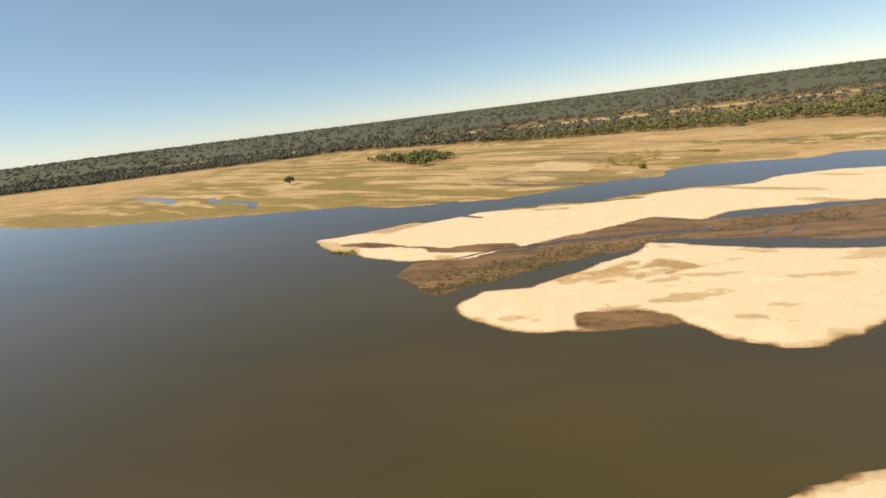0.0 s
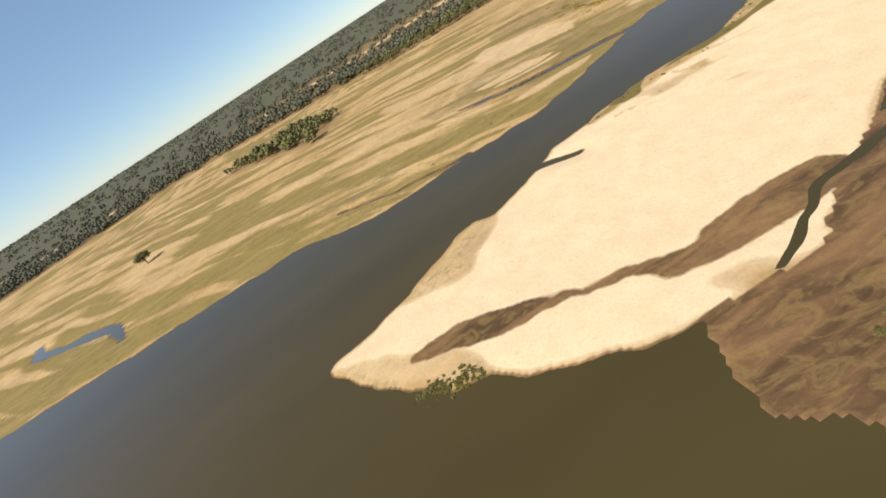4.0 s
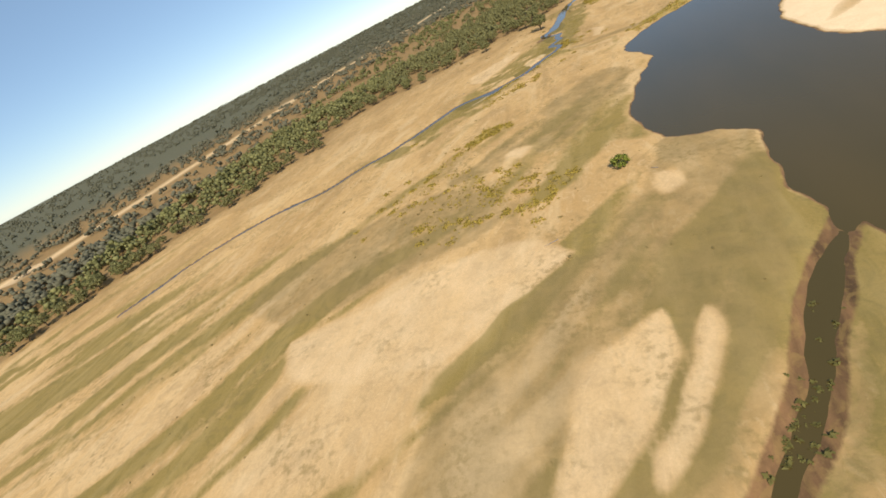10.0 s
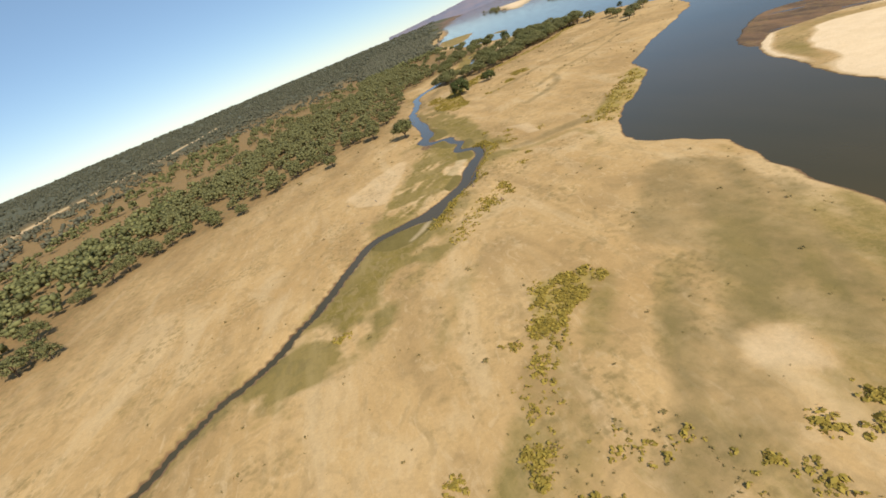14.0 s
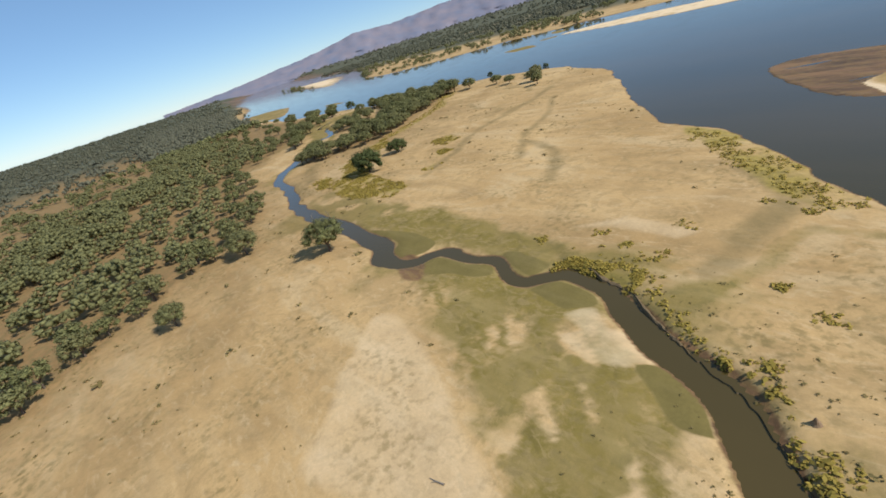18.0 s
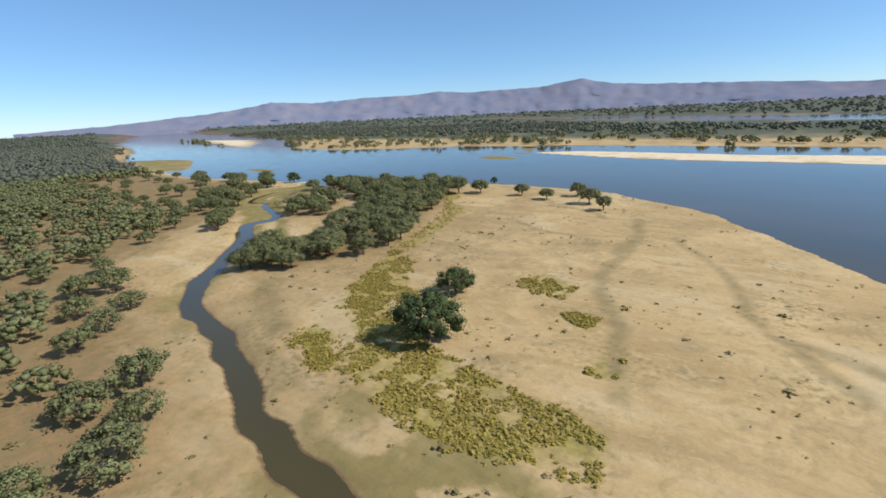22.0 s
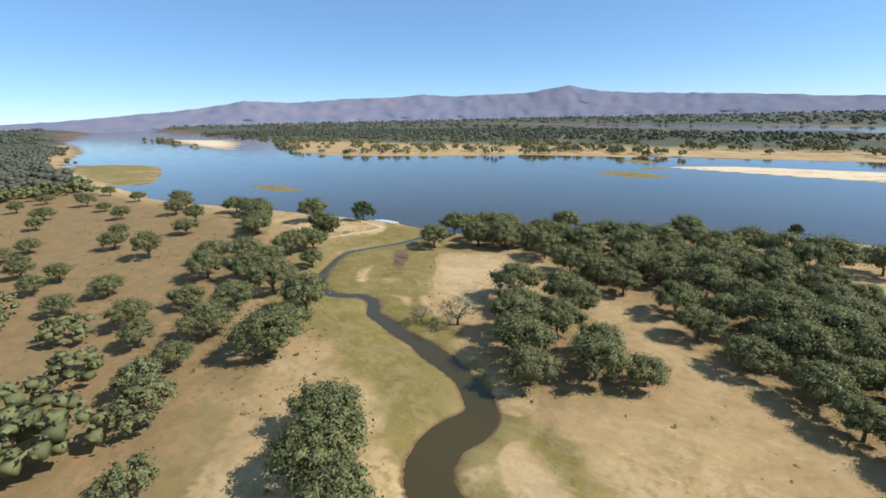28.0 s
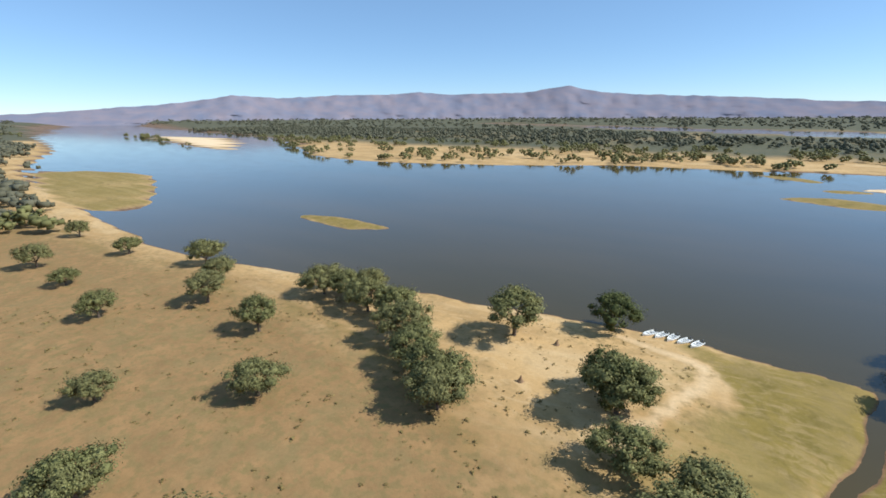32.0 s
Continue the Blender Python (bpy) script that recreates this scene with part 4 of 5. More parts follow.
def crown_arrays(rng, h, r, lobes, per_lobe, leaf, flat=0.75, under=0.2, fullness=2, lobe=(0.15, 0.33), core=0.74):
    """Leaf sprays in billows round the ends of many limbs: an uneven, broad crown with gaps. Vertices, faces, limb ends and normals."""
    pts, nrm, ends, radii = [], [], [], []
    mid, tall = h * (1 + under) / 2, h * (1 - under) / 2
    for k in range(lobes):
        a = 2.399963 * k + rng.uniform(-0.5, 0.5)
        up = 1 - 1.55 * (k + 0.5) / lobes
        side = math.sqrt(max(0.0, 1 - up * up))
        q = rng.uniform(0.52, 0.92) * (1.0 + 0.16 * math.sin(2 * a + r))
        lr = r * rng.uniform(*lobe)
        c = np.array([math.cos(a) * side * r * q, math.sin(a) * side * r * q, mid + up * tall * rng.uniform(0.55, 0.86)])
        ends.append(c)
        radii.append(lr)
        d = rng.normal(0, 1, (per_lobe, 3))
        d /= np.linalg.norm(d, axis=1)[:, None]
        d[:, 2] = np.where((d[:, 2] < -0.2) & (rng.uniform(0, 1, per_lobe) < 0.7), -d[:, 2], d[:, 2])
        w = rng.uniform(0.62, 1.3, (per_lobe, 1)) * (1 + 0.28 * np.sin(d[:, :1] * 7 + k) * np.cos(d[:, 1:2] * 6 + 2 * k))
        pts.append(c + d * w * lr * np.array([1, 1, flat]))
        nrm.append(d * [1, 1, 1.2] + [0, 0, 0.25])
    pts, nrm = np.concatenate(pts), np.concatenate(nrm)
    v, f = cards(pts, nrm, leaf, rng, 0.45)
    soft = nrm + 0.35 * (pts - [0, 0, mid]) / r + rng.normal(0, 0.42, nrm.shape)
    vs, fs, ns, base = [v], [f], [np.repeat(soft, 4, 0)], len(v)
    bv, bf = BLOB if fullness > 1 else BOX
    for c, lr in zip(ends, radii):
        w = bv * (lr * core * rng.uniform(0.7, 1.1, (len(bv), 1))) * [1, 1, flat] + c
        vs.append(w)
        ns.append(bv.copy())
        fs.append(bf + base)
        base += len(w)
    ns = np.concatenate(ns)
    return np.concatenate(vs), np.concatenate(fs), ends, ns / (np.linalg.norm(ns, axis=1)[:, None] + 1e-9)


def soften(me, normals):
    """Shades leaf sprays by the way their billow faces."""
    me.polygons.foreach_set("use_smooth", np.ones(len(me.polygons), bool))
    me.normals_split_custom_set_from_vertices(normals.tolist())
    return me


def tube(bm, a, b, ra, rb, sides=6):
    a, b = Vector(a), Vector(b)
    q = (b - a).to_track_quat("Z", "Y").to_matrix()
    ring = []
    for p, r in ((a, ra), (b, rb)):
        ring.append([bm.verts.new(p + q @ Vector((math.cos(t) * r, math.sin(t) * r, 0))) for t in (2 * math.pi * k / sides for k in range(sides))])
    for k in range(sides):
        bm.faces.new((ring[0][k], ring[0][(k + 1) % sides], ring[1][(k + 1) % sides], ring[1][k]))
    bm.faces.new(ring[1])


def part(name, bm, mat, parent, label=""):
    if isinstance(bm, bmesh.types.BMesh):
        me = bpy.data.meshes.new(name)
        bm.to_mesh(me)
        bm.free()
        me.materials.append(mat)
    else:
        me = bm
    ob = new(name, me)
    ob.parent = parent
    return tagged(ob, label) if label else ob


def trunk_mesh(rng, h, r, ends):
    bm = bmesh.new()
    fork = Vector((rng.uniform(-0.3, 0.3), rng.uniform(-0.3, 0.3), h * 0.24))
    tube(bm, (0, 0, -0.5), (0, 0, 0.25), 0.062 * h, 0.042 * h, 8)
    tube(bm, (0, 0, 0.25), fork, 0.042 * h, 0.034 * h, 8)
    for k in range(5):
        a = 2 * math.pi * k / 5 + rng.uniform(-0.4, 0.4)
        mid = fork + Vector((math.cos(a) * r * 0.32, math.sin(a) * r * 0.32, h * rng.uniform(0.16, 0.26)))
        tube(bm, fork, mid, 0.024 * h, 0.016 * h)
        near = sorted(ends, key=lambda e: (Vector(e) - mid).length)[:4]
        for e in near:
            tube(bm, mid, Vector(e), 0.014 * h, 0.004 * h, 5)
    return bm


def tree_kind(seed, h, r, lobes, per_lobe, leaf, mat, label, category="tree", flat=0.8, under=0.2, group="trees of the river woodland", fullness=2, core=0.6):
    rng = np.random.default_rng(seed)
    v, f, ends, n = crown_arrays(rng, h, r, lobes, per_lobe, leaf, flat, under, fullness, core=core)
    root = tagged(new("tree"), label, category, group)
    part("trunk", trunk_mesh(rng, h, r, ends), BARK, root)
    part("crown", soften(mesh_from("crown", v, f, mat), n), mat, root)
    return root


def poisson(rng, outline, gap, count, reject=None):
    poly = np.asarray(outline, float)
    lo, hi = poly.min(0), poly.max(0)
    cand = rng.uniform(lo, hi, (count, 2))
    cand = cand[inside_by(cand[:, 0], cand[:, 1], poly) > 1.0]
    kept = []
    for c in cand:
        if all((c[0] - k[0]) ** 2 + (c[1] - k[1]) ** 2 > gap * gap for k in kept) and not (reject and reject(c)):
            kept.append(c)
    return kept


GREY_LABEL = "broad grey-green winterthorn tree standing on bare sandy ground"
KINDS = [tree_kind(100 + k, 9.0 + 0.8 * (k % 3), 6.2 + 0.7 * (k % 2), 42 + 4 * (k % 3), 135, 0.225, LEAF, GREY_LABEL, under=0.18) for k in range(6)]
PLAIN = [tree_kind(120 + k, 9.6 + 0.7 * (k % 3), 6.5 + 0.8 * (k % 2), 30, 56, 0.38, LEAF, GREY_LABEL, under=0.12) for k in range(5)]
DARKS = [tree_kind(140 + k, 9.6, 4.8, 44, 100, 0.2, LEAF_DARK, "dense dark-green evergreen tree on the river bank", flat=0.95, under=-0.12) for k in range(2)]
BROAD = [tree_kind(145, 8.6, 6.6, 56, 95, 0.21, LEAF_DARK, "dense dark-green round tree with a low crown alone on the sand", flat=0.85, under=-0.05)]
THIN = [tree_kind(150, 9.2, 6.0, 26, 62, 0.2, LEAF_PALE, "thin grey-leaved winterthorn tree with bare twigs showing", under=0.16, core=0.15)]
tree_used = {}


def plant(kind, x, y, size=1.0, turn=0.0):
    m = pose(x, y, float(height_at(x, y)) - 0.05, 0, 0, turn) @ Matrix.Diagonal((size, size, size * (0.92 + 0.16 * ((x * 7.3 + y * 3.1) % 1.0)), 1))
    if kind.name not in tree_used:
        tree_used[kind.name] = True
        kind.matrix_basis = m
        return kind
    back = Matrix.Diagonal([1 / v for v in kind.scale] + [1])
    return copy_thing(kind, m @ back)


rng = np.random.default_rng(5)
LONE = [(-175, 518, 0.95, 2), (600, 199, 0.75, 1), (579, 205, 0.78, 3), (566, 187, 0.92, 0), (551, 207, 1.0, 1), (538, 221, 0.78, 2), (644.2, 209.7, 1.2, 4),
        (466, 500, 0.75, 1), (456, 448, 1.15, 2), (401, 640, 0.8, 3), (630.3, 202.7, 1.0, 3), (498, 466, 1.1, 1),
        (846, 268, 0.95, 0), (806, 281, 0.9, 1), (788, 286, 0.7, 2), (794, 306, 1.0, 3), (777, 309, 1.05, 4), (759, 312, 1.1, 0), (776, 322, 0.9, 1), (818, 255, 1.0, 2),
        (903, 244, 1.0, 3), (939, 254, 0.9, 4), (873, 247, 1.0, 0), (845, 271, 0.85, 1), (845, 238, 1.15, 2), (895, 243, 0.9, 0), (884, 246, 0.95, 3), (865, 254, 0.95, 1), (857, 261, 0.95, 4), (851, 266, 0.8, 2), (814, 268, 0.8, 3), (804, 272, 0.85, 4), (890, 238, 0.9, 0),
        (766, 244, 0.95, 1), (751, 235, 0.9, 2), (740, 233, 0.85, 3), (814, 295, 0.9, 1), (823, 302, 0.95, 3), (800, 294, 0.9, 0), (960, 247, 0.9, 1), (926, 266, 0.9, 2), (710, 248, 0.95, 3),
        (747, 332, 1.0, 5), (711, 348, 1.15, 0), (702, 354, 1.0, 2), (717, 341, 0.95, 4), (751, 324, 0.8, 1), (767, 334, 0.9, 3), (808, 312, 0.9, 5)]
for k, (x, y, s, kind) in enumerate(LONE):
    plant(KINDS[kind], x, y, s, 47 * k)
for x, y, s in ((826, 222, 1.22), (648.8, 154.7, 0.6), (581, 153, 0.55), (818, 254, 1.05), (821, 249, 1.0)):
    plant(DARKS[int(x) % 2], x, y, s, x * 3)
for x, y, s in ((539, 356, 0.98), (526.5, 385, 1.42)):
    plant(BROAD[0], x, y, s, 3 * x)
for x, y, s in ((721, 297, 0.85), (730, 300, 0.5)):
    plant(THIN[0], x, y, s, x)
taken = [(x, y) for x, y, _, _ in LONE]
clump = poisson(rng, CLUMP_WOOD, 8.5, 3000) + poisson(rng, GROVE, 8.2, 260) + [(622, 380), (611, 373), (629, 370)]
for k, (x, y) in enumerate(clump):
    plant(KINDS[k % 6], x, y, rng.uniform(0.68, 1.06), rng.uniform(0, 360))
EDGE_ZONE = [(p[0], p[1]) for p in NORTH_WOOD[3:28]] + [(1059, 344.4), (970, 351), (890, 361), (810, 416), (740, 470), (640, 500), (560, 560), (500, 620), (440, 680), (340, 730), (240, 770), (100, 810)]


def crowded(c):
    if c[0] > 690 and c[1] < 345:
        if any((c[0] - q[0]) ** 2 + (c[1] - q[1]) ** 2 < (620 if c[0] > 800 else 190) for q in camp_trees + taken):
            return True
        camp_trees.append(c)
    return any((c[0] - q[0]) ** 2 + (c[1] - q[1]) ** 2 < 60 for q in taken)


camp_trees = []
edge_wood = poisson(rng, EDGE_ZONE, 9.0, 6000, crowded)
edge_wood.sort(key=lambda c: float(sample(WOOD, c[0], c[1])) - (500 if 690 < c[0] and c[1] < 350 else 0))
FRONT = 295 - len(LONE) - len(clump)
for k, (x, y) in enumerate(edge_wood):
    if k < FRONT:
        plant((KINDS if 690 < x and y < 350 else PLAIN)[k % 5], x, y, rng.uniform(0.6, 0.95), rng.uniform(0, 360))


def stuff(name, label, category, spots, seeds, build, mat):
    """Many growths of a few shapes, joined into one mesh."""
    shapes = [build(np.random.default_rng(s)) for s in seeds]
    rng = np.random.default_rng(seeds[0])
    vs, fs, ns, base = [], [], [], 0
    for x, y, size in spots:
        v, f, *n = shapes[rng.integers(len(shapes))]
        a = rng.uniform(0, 2 * math.pi)
        c, s = math.cos(a), math.sin(a)
        sz = size * rng.uniform(0.8, 1.2)
        w = np.stack([(v[:, 0] * c - v[:, 1] * s) * size + x, (v[:, 0] * s + v[:, 1] * c) * size + y, v[:, 2] * sz + float(height_at(x, y)) - 0.05], -1)
        vs.append(w)
        fs.append(f + base)
        if n:
            ns.append(np.stack([n[0][:, 0] * c - n[0][:, 1] * s, n[0][:, 0] * s + n[0][:, 1] * c, n[0][:, 2]], -1))
        base += len(v)
    me = mesh_from(name, np.concatenate(vs), np.concatenate(fs), mat)
    if ns:
        soften(me, np.concatenate(ns))
    return tagged(new(name, me), label, category, kind="stuff")


def far_tree(lobes, per, leaf, lobe=(0.13, 0.27)):
    def build(rng):
        v, f, _, n = crown_arrays(rng, 10.0, 6.8, lobes, per, leaf, 0.8, 0.02, 1, lobe, 0.9)
        return v, f, n
    return build


rest = [(x, y, rng.uniform(0.7, 1.0)) for x, y in edge_wood[FRONT:]]
deep = rng.uniform((-1300, 60), (2500, 1350), (60000, 2))
dw, dn, df = sample(WOOD, deep[:, 0], deep[:, 1]), value_noise(deep[:, 0] / 45, deep[:, 1] / 45, 71), sample(FLOW, deep[:, 0], deep[:, 1])
dl = along_by(deep[:, 0], deep[:, 1], LANE)
chance = rng.uniform(0, 1, len(deep))
on_spit = np.max([inside_by(deep[:, 0], deep[:, 1], p) for p in GREENS], 0)
in_edge = np.maximum(inside_by(deep[:, 0], deep[:, 1], np.array(EDGE_ZONE, float)), np.maximum(inside_by(deep[:, 0], deep[:, 1], WOODS[1]), inside_by(deep[:, 0], deep[:, 1], WOODS[3]))) > -4
deep = [(x, y, rng.uniform(0.65, 1.0)) for (x, y), w, n, f, l, c, e, g in zip(deep, dw, dn, df, dl, chance, in_edge, on_spit)
        if (w > 2 or (x > 1100 and f > 12)) and l < -4 and g < -3 and c < (0.9 if w < 170 and n > 0.25 and y < 900 else 0.7 if w < 170 and n > 0.3 else 0.15 if n > 0.36 else 0.0) and not e]
near = [d for d in rest + deep if 200 < d[0] < 1050 and d[1] < 640]
away = [d for d in rest + deep if not (200 < d[0] < 1050 and d[1] < 640)]
stuff("north_woodland", "grey-green woodland of broad trees behind the river plain", "woodland", near, [201, 202, 203, 204], far_tree(18, 9, 0.6, (0.24, 0.38)), LEAF)
stuff("deep_woodland", "grey-green woodland stretching away behind the river plain", "woodland", [d for d in away if d[1] < 800 and d[0] < 1100], [205, 206, 207], far_tree(8, 3, 1.2, (0.32, 0.52)), LEAF)
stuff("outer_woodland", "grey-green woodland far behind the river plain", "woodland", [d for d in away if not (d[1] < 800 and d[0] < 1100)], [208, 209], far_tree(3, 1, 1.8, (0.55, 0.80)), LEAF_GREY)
sp = rng.uniform((-3800, 0), (4600, 4300), (8000, 2))
sn = value_noise(sp[:, 0] / 160, sp[:, 1] / 160, 73)
sw = sample(FLOW, sp[:, 0], sp[:, 1])
spots = [(x, y, rng.uniform(0.7, 1.3)) for (x, y), n, w in zip(sp, sn, sw) if n > 0.36 and w > 20 and (y > 1150 or x > 2300 or x < -900)]
far_east = rng.uniform((2100, -700), (4600, 2600), (2600, 2))
spots += [(x, y, rng.uniform(0.9, 1.4)) for (x, y), w in zip(far_east, sample(FLOW, far_east[:, 0], far_east[:, 1])) if w > 20]
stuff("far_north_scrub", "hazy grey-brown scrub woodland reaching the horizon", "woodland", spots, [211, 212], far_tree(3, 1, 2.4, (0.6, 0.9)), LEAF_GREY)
sp = rng.uniform((-900, -1100), (2700, -70), (12000, 2))
sw, sn = sample(FLOW, sp[:, 0], sp[:, 1]), value_noise(sp[:, 0] / 60, sp[:, 1] / 60, 75)
bars_far = np.max([inside_by(sp[:, 0], sp[:, 1], p) for p in BARS[3:5] + GREENS], 0)
spots = [(x, y, rng.uniform(0.5, 0.95)) for (x, y), n, w, bf, h in zip(sp, sn, sw, bars_far, rng.uniform(0, 1, len(sp))) if w > 7 and bf < -5 and (n > (0.52 if y > -340 else 0.42) or (w < 22 and n > 0.44) or y < -520) and (y > -420 or h < 0.72)]
spots = [p for p, a in zip(spots, along_by(np.array([p[0] for p in spots]), np.array([p[1] for p in spots]), ARM_LINE, 500.0)) if a < -230]
stuff("south_bank_woodland", "dark green trees along the sandy far bank", "woodland", [p for p in spots if p[1] > -420], [221, 222, 223], far_tree(8, 4, 1.1, (0.30, 0.5)), LEAF)
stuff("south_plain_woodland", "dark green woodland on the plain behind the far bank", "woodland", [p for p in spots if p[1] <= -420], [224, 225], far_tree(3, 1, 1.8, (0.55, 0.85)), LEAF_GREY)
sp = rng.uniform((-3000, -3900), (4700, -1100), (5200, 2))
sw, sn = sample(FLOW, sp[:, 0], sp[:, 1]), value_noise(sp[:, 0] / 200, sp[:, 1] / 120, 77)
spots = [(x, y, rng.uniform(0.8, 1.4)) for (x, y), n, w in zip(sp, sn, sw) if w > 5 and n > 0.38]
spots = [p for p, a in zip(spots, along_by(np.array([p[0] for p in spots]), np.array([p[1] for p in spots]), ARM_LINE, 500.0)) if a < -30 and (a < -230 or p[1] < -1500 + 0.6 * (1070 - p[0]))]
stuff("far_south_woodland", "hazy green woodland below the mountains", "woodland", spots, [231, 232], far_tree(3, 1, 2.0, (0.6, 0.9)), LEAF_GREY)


# ------------------------------------------------------------------ bushes, reeds and tufts
def tuft(leafs, size, tall):
    def build(rng):
        d = rng.normal(0, 1, (leafs, 3))
        d /= np.linalg.norm(d, axis=1)[:, None]
        d[:, 2] = np.abs(d[:, 2])
        return cards(d * rng.uniform(0.3, 1.0, (leafs, 1)) * [1, 1, tall], d * 0.7 + [0, 0, 1.0], size, rng, 0.45)
    return build


bush = tagged(new("bush"), "fresh green leafy bush alone on the dry plain", "bush")
bv, bf, bends, bn = crown_arrays(np.random.default_rng(301), 3.6, 3.0, 34, 60, 0.17, 0.9, -0.1, 1)
part("foliage", soften(mesh_from("foliage", bv, bf, LEAF_FRESH), bn), LEAF_FRESH, bush)
bbm = bmesh.new()
for e in bends[:9]:
    tube(bbm, (0, 0, -0.2), e, 0.09, 0.03, 5)
part("stems", bbm, BARK, bush)
bush.matrix_basis = pose(168.5, 396.5, float(height_at(168.5, 396.5)))


def belt(rng, line, count, spread):
    p = smooth(line, False, 6)
    k = rng.integers(0, len(p) - 1, count)
    t = rng.uniform(0, 1, (count, 1))
    q = p[k] * (1 - t) + p[k + 1] * t
    return q[:, :2] + rng.normal(0, 1, (count, 2)) * (q[:, 2:3] * spread)


def field(rng, outline, count, seed, scale, cut):
    poly = smooth(outline, True, 3)
    c = rng.uniform(poly.min(0), poly.max(0), (count, 2))
    n = value_noise(c[:, 0] / scale, c[:, 1] / scale, seed)
    return c[(n > cut) & (inside_by(c[:, 0], c[:, 1], poly) > 14 * (0.45 - value_noise(c[:, 0] / 9, c[:, 1] / 9, seed + 1)) + 1)]


def dry(points, clear=0.6):
    f = sample(FLOW, points[:, 0], points[:, 1])
    return points[f > clear]


SHRUBS_PLAIN = [(160, 466), (160, 463), (158, 458), (158, 452), (159, 448), (156, 444), (156, 440), (157, 437), (157, 431), (157, 426), (158, 422), (159, 418), (162, 416), (166, 418),
                (167, 423), (168, 427), (169, 429), (178, 428), (177, 424), (176, 418), (171, 416), (173, 411), (186, 435), (180, 445), (177, 442), (172, 439), (166, 435)]
SHRUBS_STREAM = [(201, 496), (207, 487), (185, 492), (196, 480), (204, 474), (196, 471), (181, 474), (182, 466), (176, 477), (180, 484), (185, 460), (150, 460), (148, 448), (171, 498),
                 (163, 490), (260, 503), (147, 420), (241, 455), (241, 449), (238, 442), (234, 451), (231, 459), (225, 460), (221, 465), (229, 468), (206, 474), (201, 475), (191, 440), (186, 446)]
SHRUBS_BANK = [(297, 444), (290, 461), (307, 436), (191, 432), (190, 449), (373, 408), (364, 412), (356, 416), (360, 420), (355, 413), (317, 451), (313, 457), (310, 459), (307, 462), (311, 436),
               (309, 438), (302, 445), (300, 446), (303, 437), (298, 449), (325, 442), (333, 439), (332, 416), (323, 422), (356, 398), (344, 382), (327, 438), (386, 416)]


def clusters(rng, places, most, wide):
    spots = []
    for x, y in places:
        n = int(rng.integers(most // 3, most))
        spots.append(np.array((x, y)) + rng.normal(0, 1, (n, 2)) * wide * rng.uniform(0.5, 1.2) * np.array((rng.uniform(0.6, 1.5), 1.0)))
    return np.concatenate(spots)


rng = np.random.default_rng(9)
reed_spots = np.concatenate([
    dry(clusters(rng, SHRUBS_PLAIN, 40, 1.15)), dry(clusters(rng, SHRUBS_STREAM, 34, 1.15)), dry(clusters(rng, SHRUBS_BANK, 32, 1.0)), dry(field(rng, YELLOW_A, 1500, 91, 6.0, 0.53)), dry(field(rng, YELLOW_SPIT, 22000, 93, 4.5, 0.42)), *[dry(field(rng, p, 2400, 94, 5.0, 0.46)) for p in YELLOW_MORE], dry(field(rng, YELLOW_PATCH, 800, 95, 5.0, 0.42)),
    dry(field(rng, BANK_REEDS, 4200, 97, 5.0, 0.46)),
    dry(belt(rng, [(207, 473, 4), (228, 461, 4), (246, 454, 3)], 110, 0.5)), dry(belt(rng, [(283, 463, 4), (296, 452, 5), (306, 442, 4)], 130, 0.5)),
    dry(belt(rng, [(299, 466, 4), (310, 459, 3.5), (321, 452, 3), (339, 437, 3), (366, 416, 9)], 420, 0.5)),
    dry(belt(rng, [(655.8, 211.3, 8), (630.3, 241.7, 6), (611.4, 265.7, 5), (599, 300, 5), (590, 330, 6)], 520, 0.45)), dry(belt(rng, [(556, 404, 5), (546, 402, 5), (537, 407, 4)], 130, 0.6))])
stuff("yellow_reeds", "clumps of dry yellow reeds and low bushes on the sand", "reeds", [(x, y, s) for (x, y), s in zip(reed_spots, rng.uniform(0.4, 0.95, len(reed_spots)))],
      [311, 312, 313, 314], tuft(7, 0.44, 0.85), REED)
scatter = rng.uniform((-60, 160), (860, 560), (8500, 2))
sf, sw, sb = sample(FLOW, scatter[:, 0], scatter[:, 1]), sample(WOOD, scatter[:, 0], scatter[:, 1]), sample(COVER[..., 0], scatter[:, 0], scatter[:, 1])
sn = value_noise(scatter[:, 0] / 30, scatter[:, 1] / 30, 99)
tufts = scatter[(sf > 2.0) & (sb < 0.3) & (sn > 0.42)]
zone = dry(field(rng, YELLOW_A, 1400, 92, 6.0, 0.42))
banks = dry(belt(rng, [tuple(p) for p in CREEK[8:20]], 700, 1.6), 0.4)
camp = rng.uniform((700, 221), (970, 346), (7500, 2))
camp = camp[(sample(FLOW, camp[:, 0], camp[:, 1]) > 2) & (value_noise(camp[:, 0] / 9, camp[:, 1] / 9, 67, 4) > 0.47)]
shrubs = dry(belt(rng, [(810, 229, 4), (811, 238, 5), (814, 248, 5), (818, 242, 6)], 150, 0.55))
tufts = np.concatenate([tufts, zone, banks, camp, shrubs])
tufts = tufts[(sample(GROWTH[..., 1], tufts[:, 0], tufts[:, 1]) < 0.25) & (sample(COVER[..., 0], tufts[:, 0], tufts[:, 1]) < 0.16)]
stuff("dry_tufts", "small olive-brown grass tufts and low scrub on the plain", "grass tufts", [(x, y, s) for (x, y), s in zip(tufts, (rng.gamma(1.8, 0.13, len(tufts)) + 0.10) * np.where((tufts[:, 0] > 400) & (tufts[:, 0] < 600), 1.9, 1.0))],
      [321, 322, 323], tuft(9, 0.42, 0.7), SEDGE)
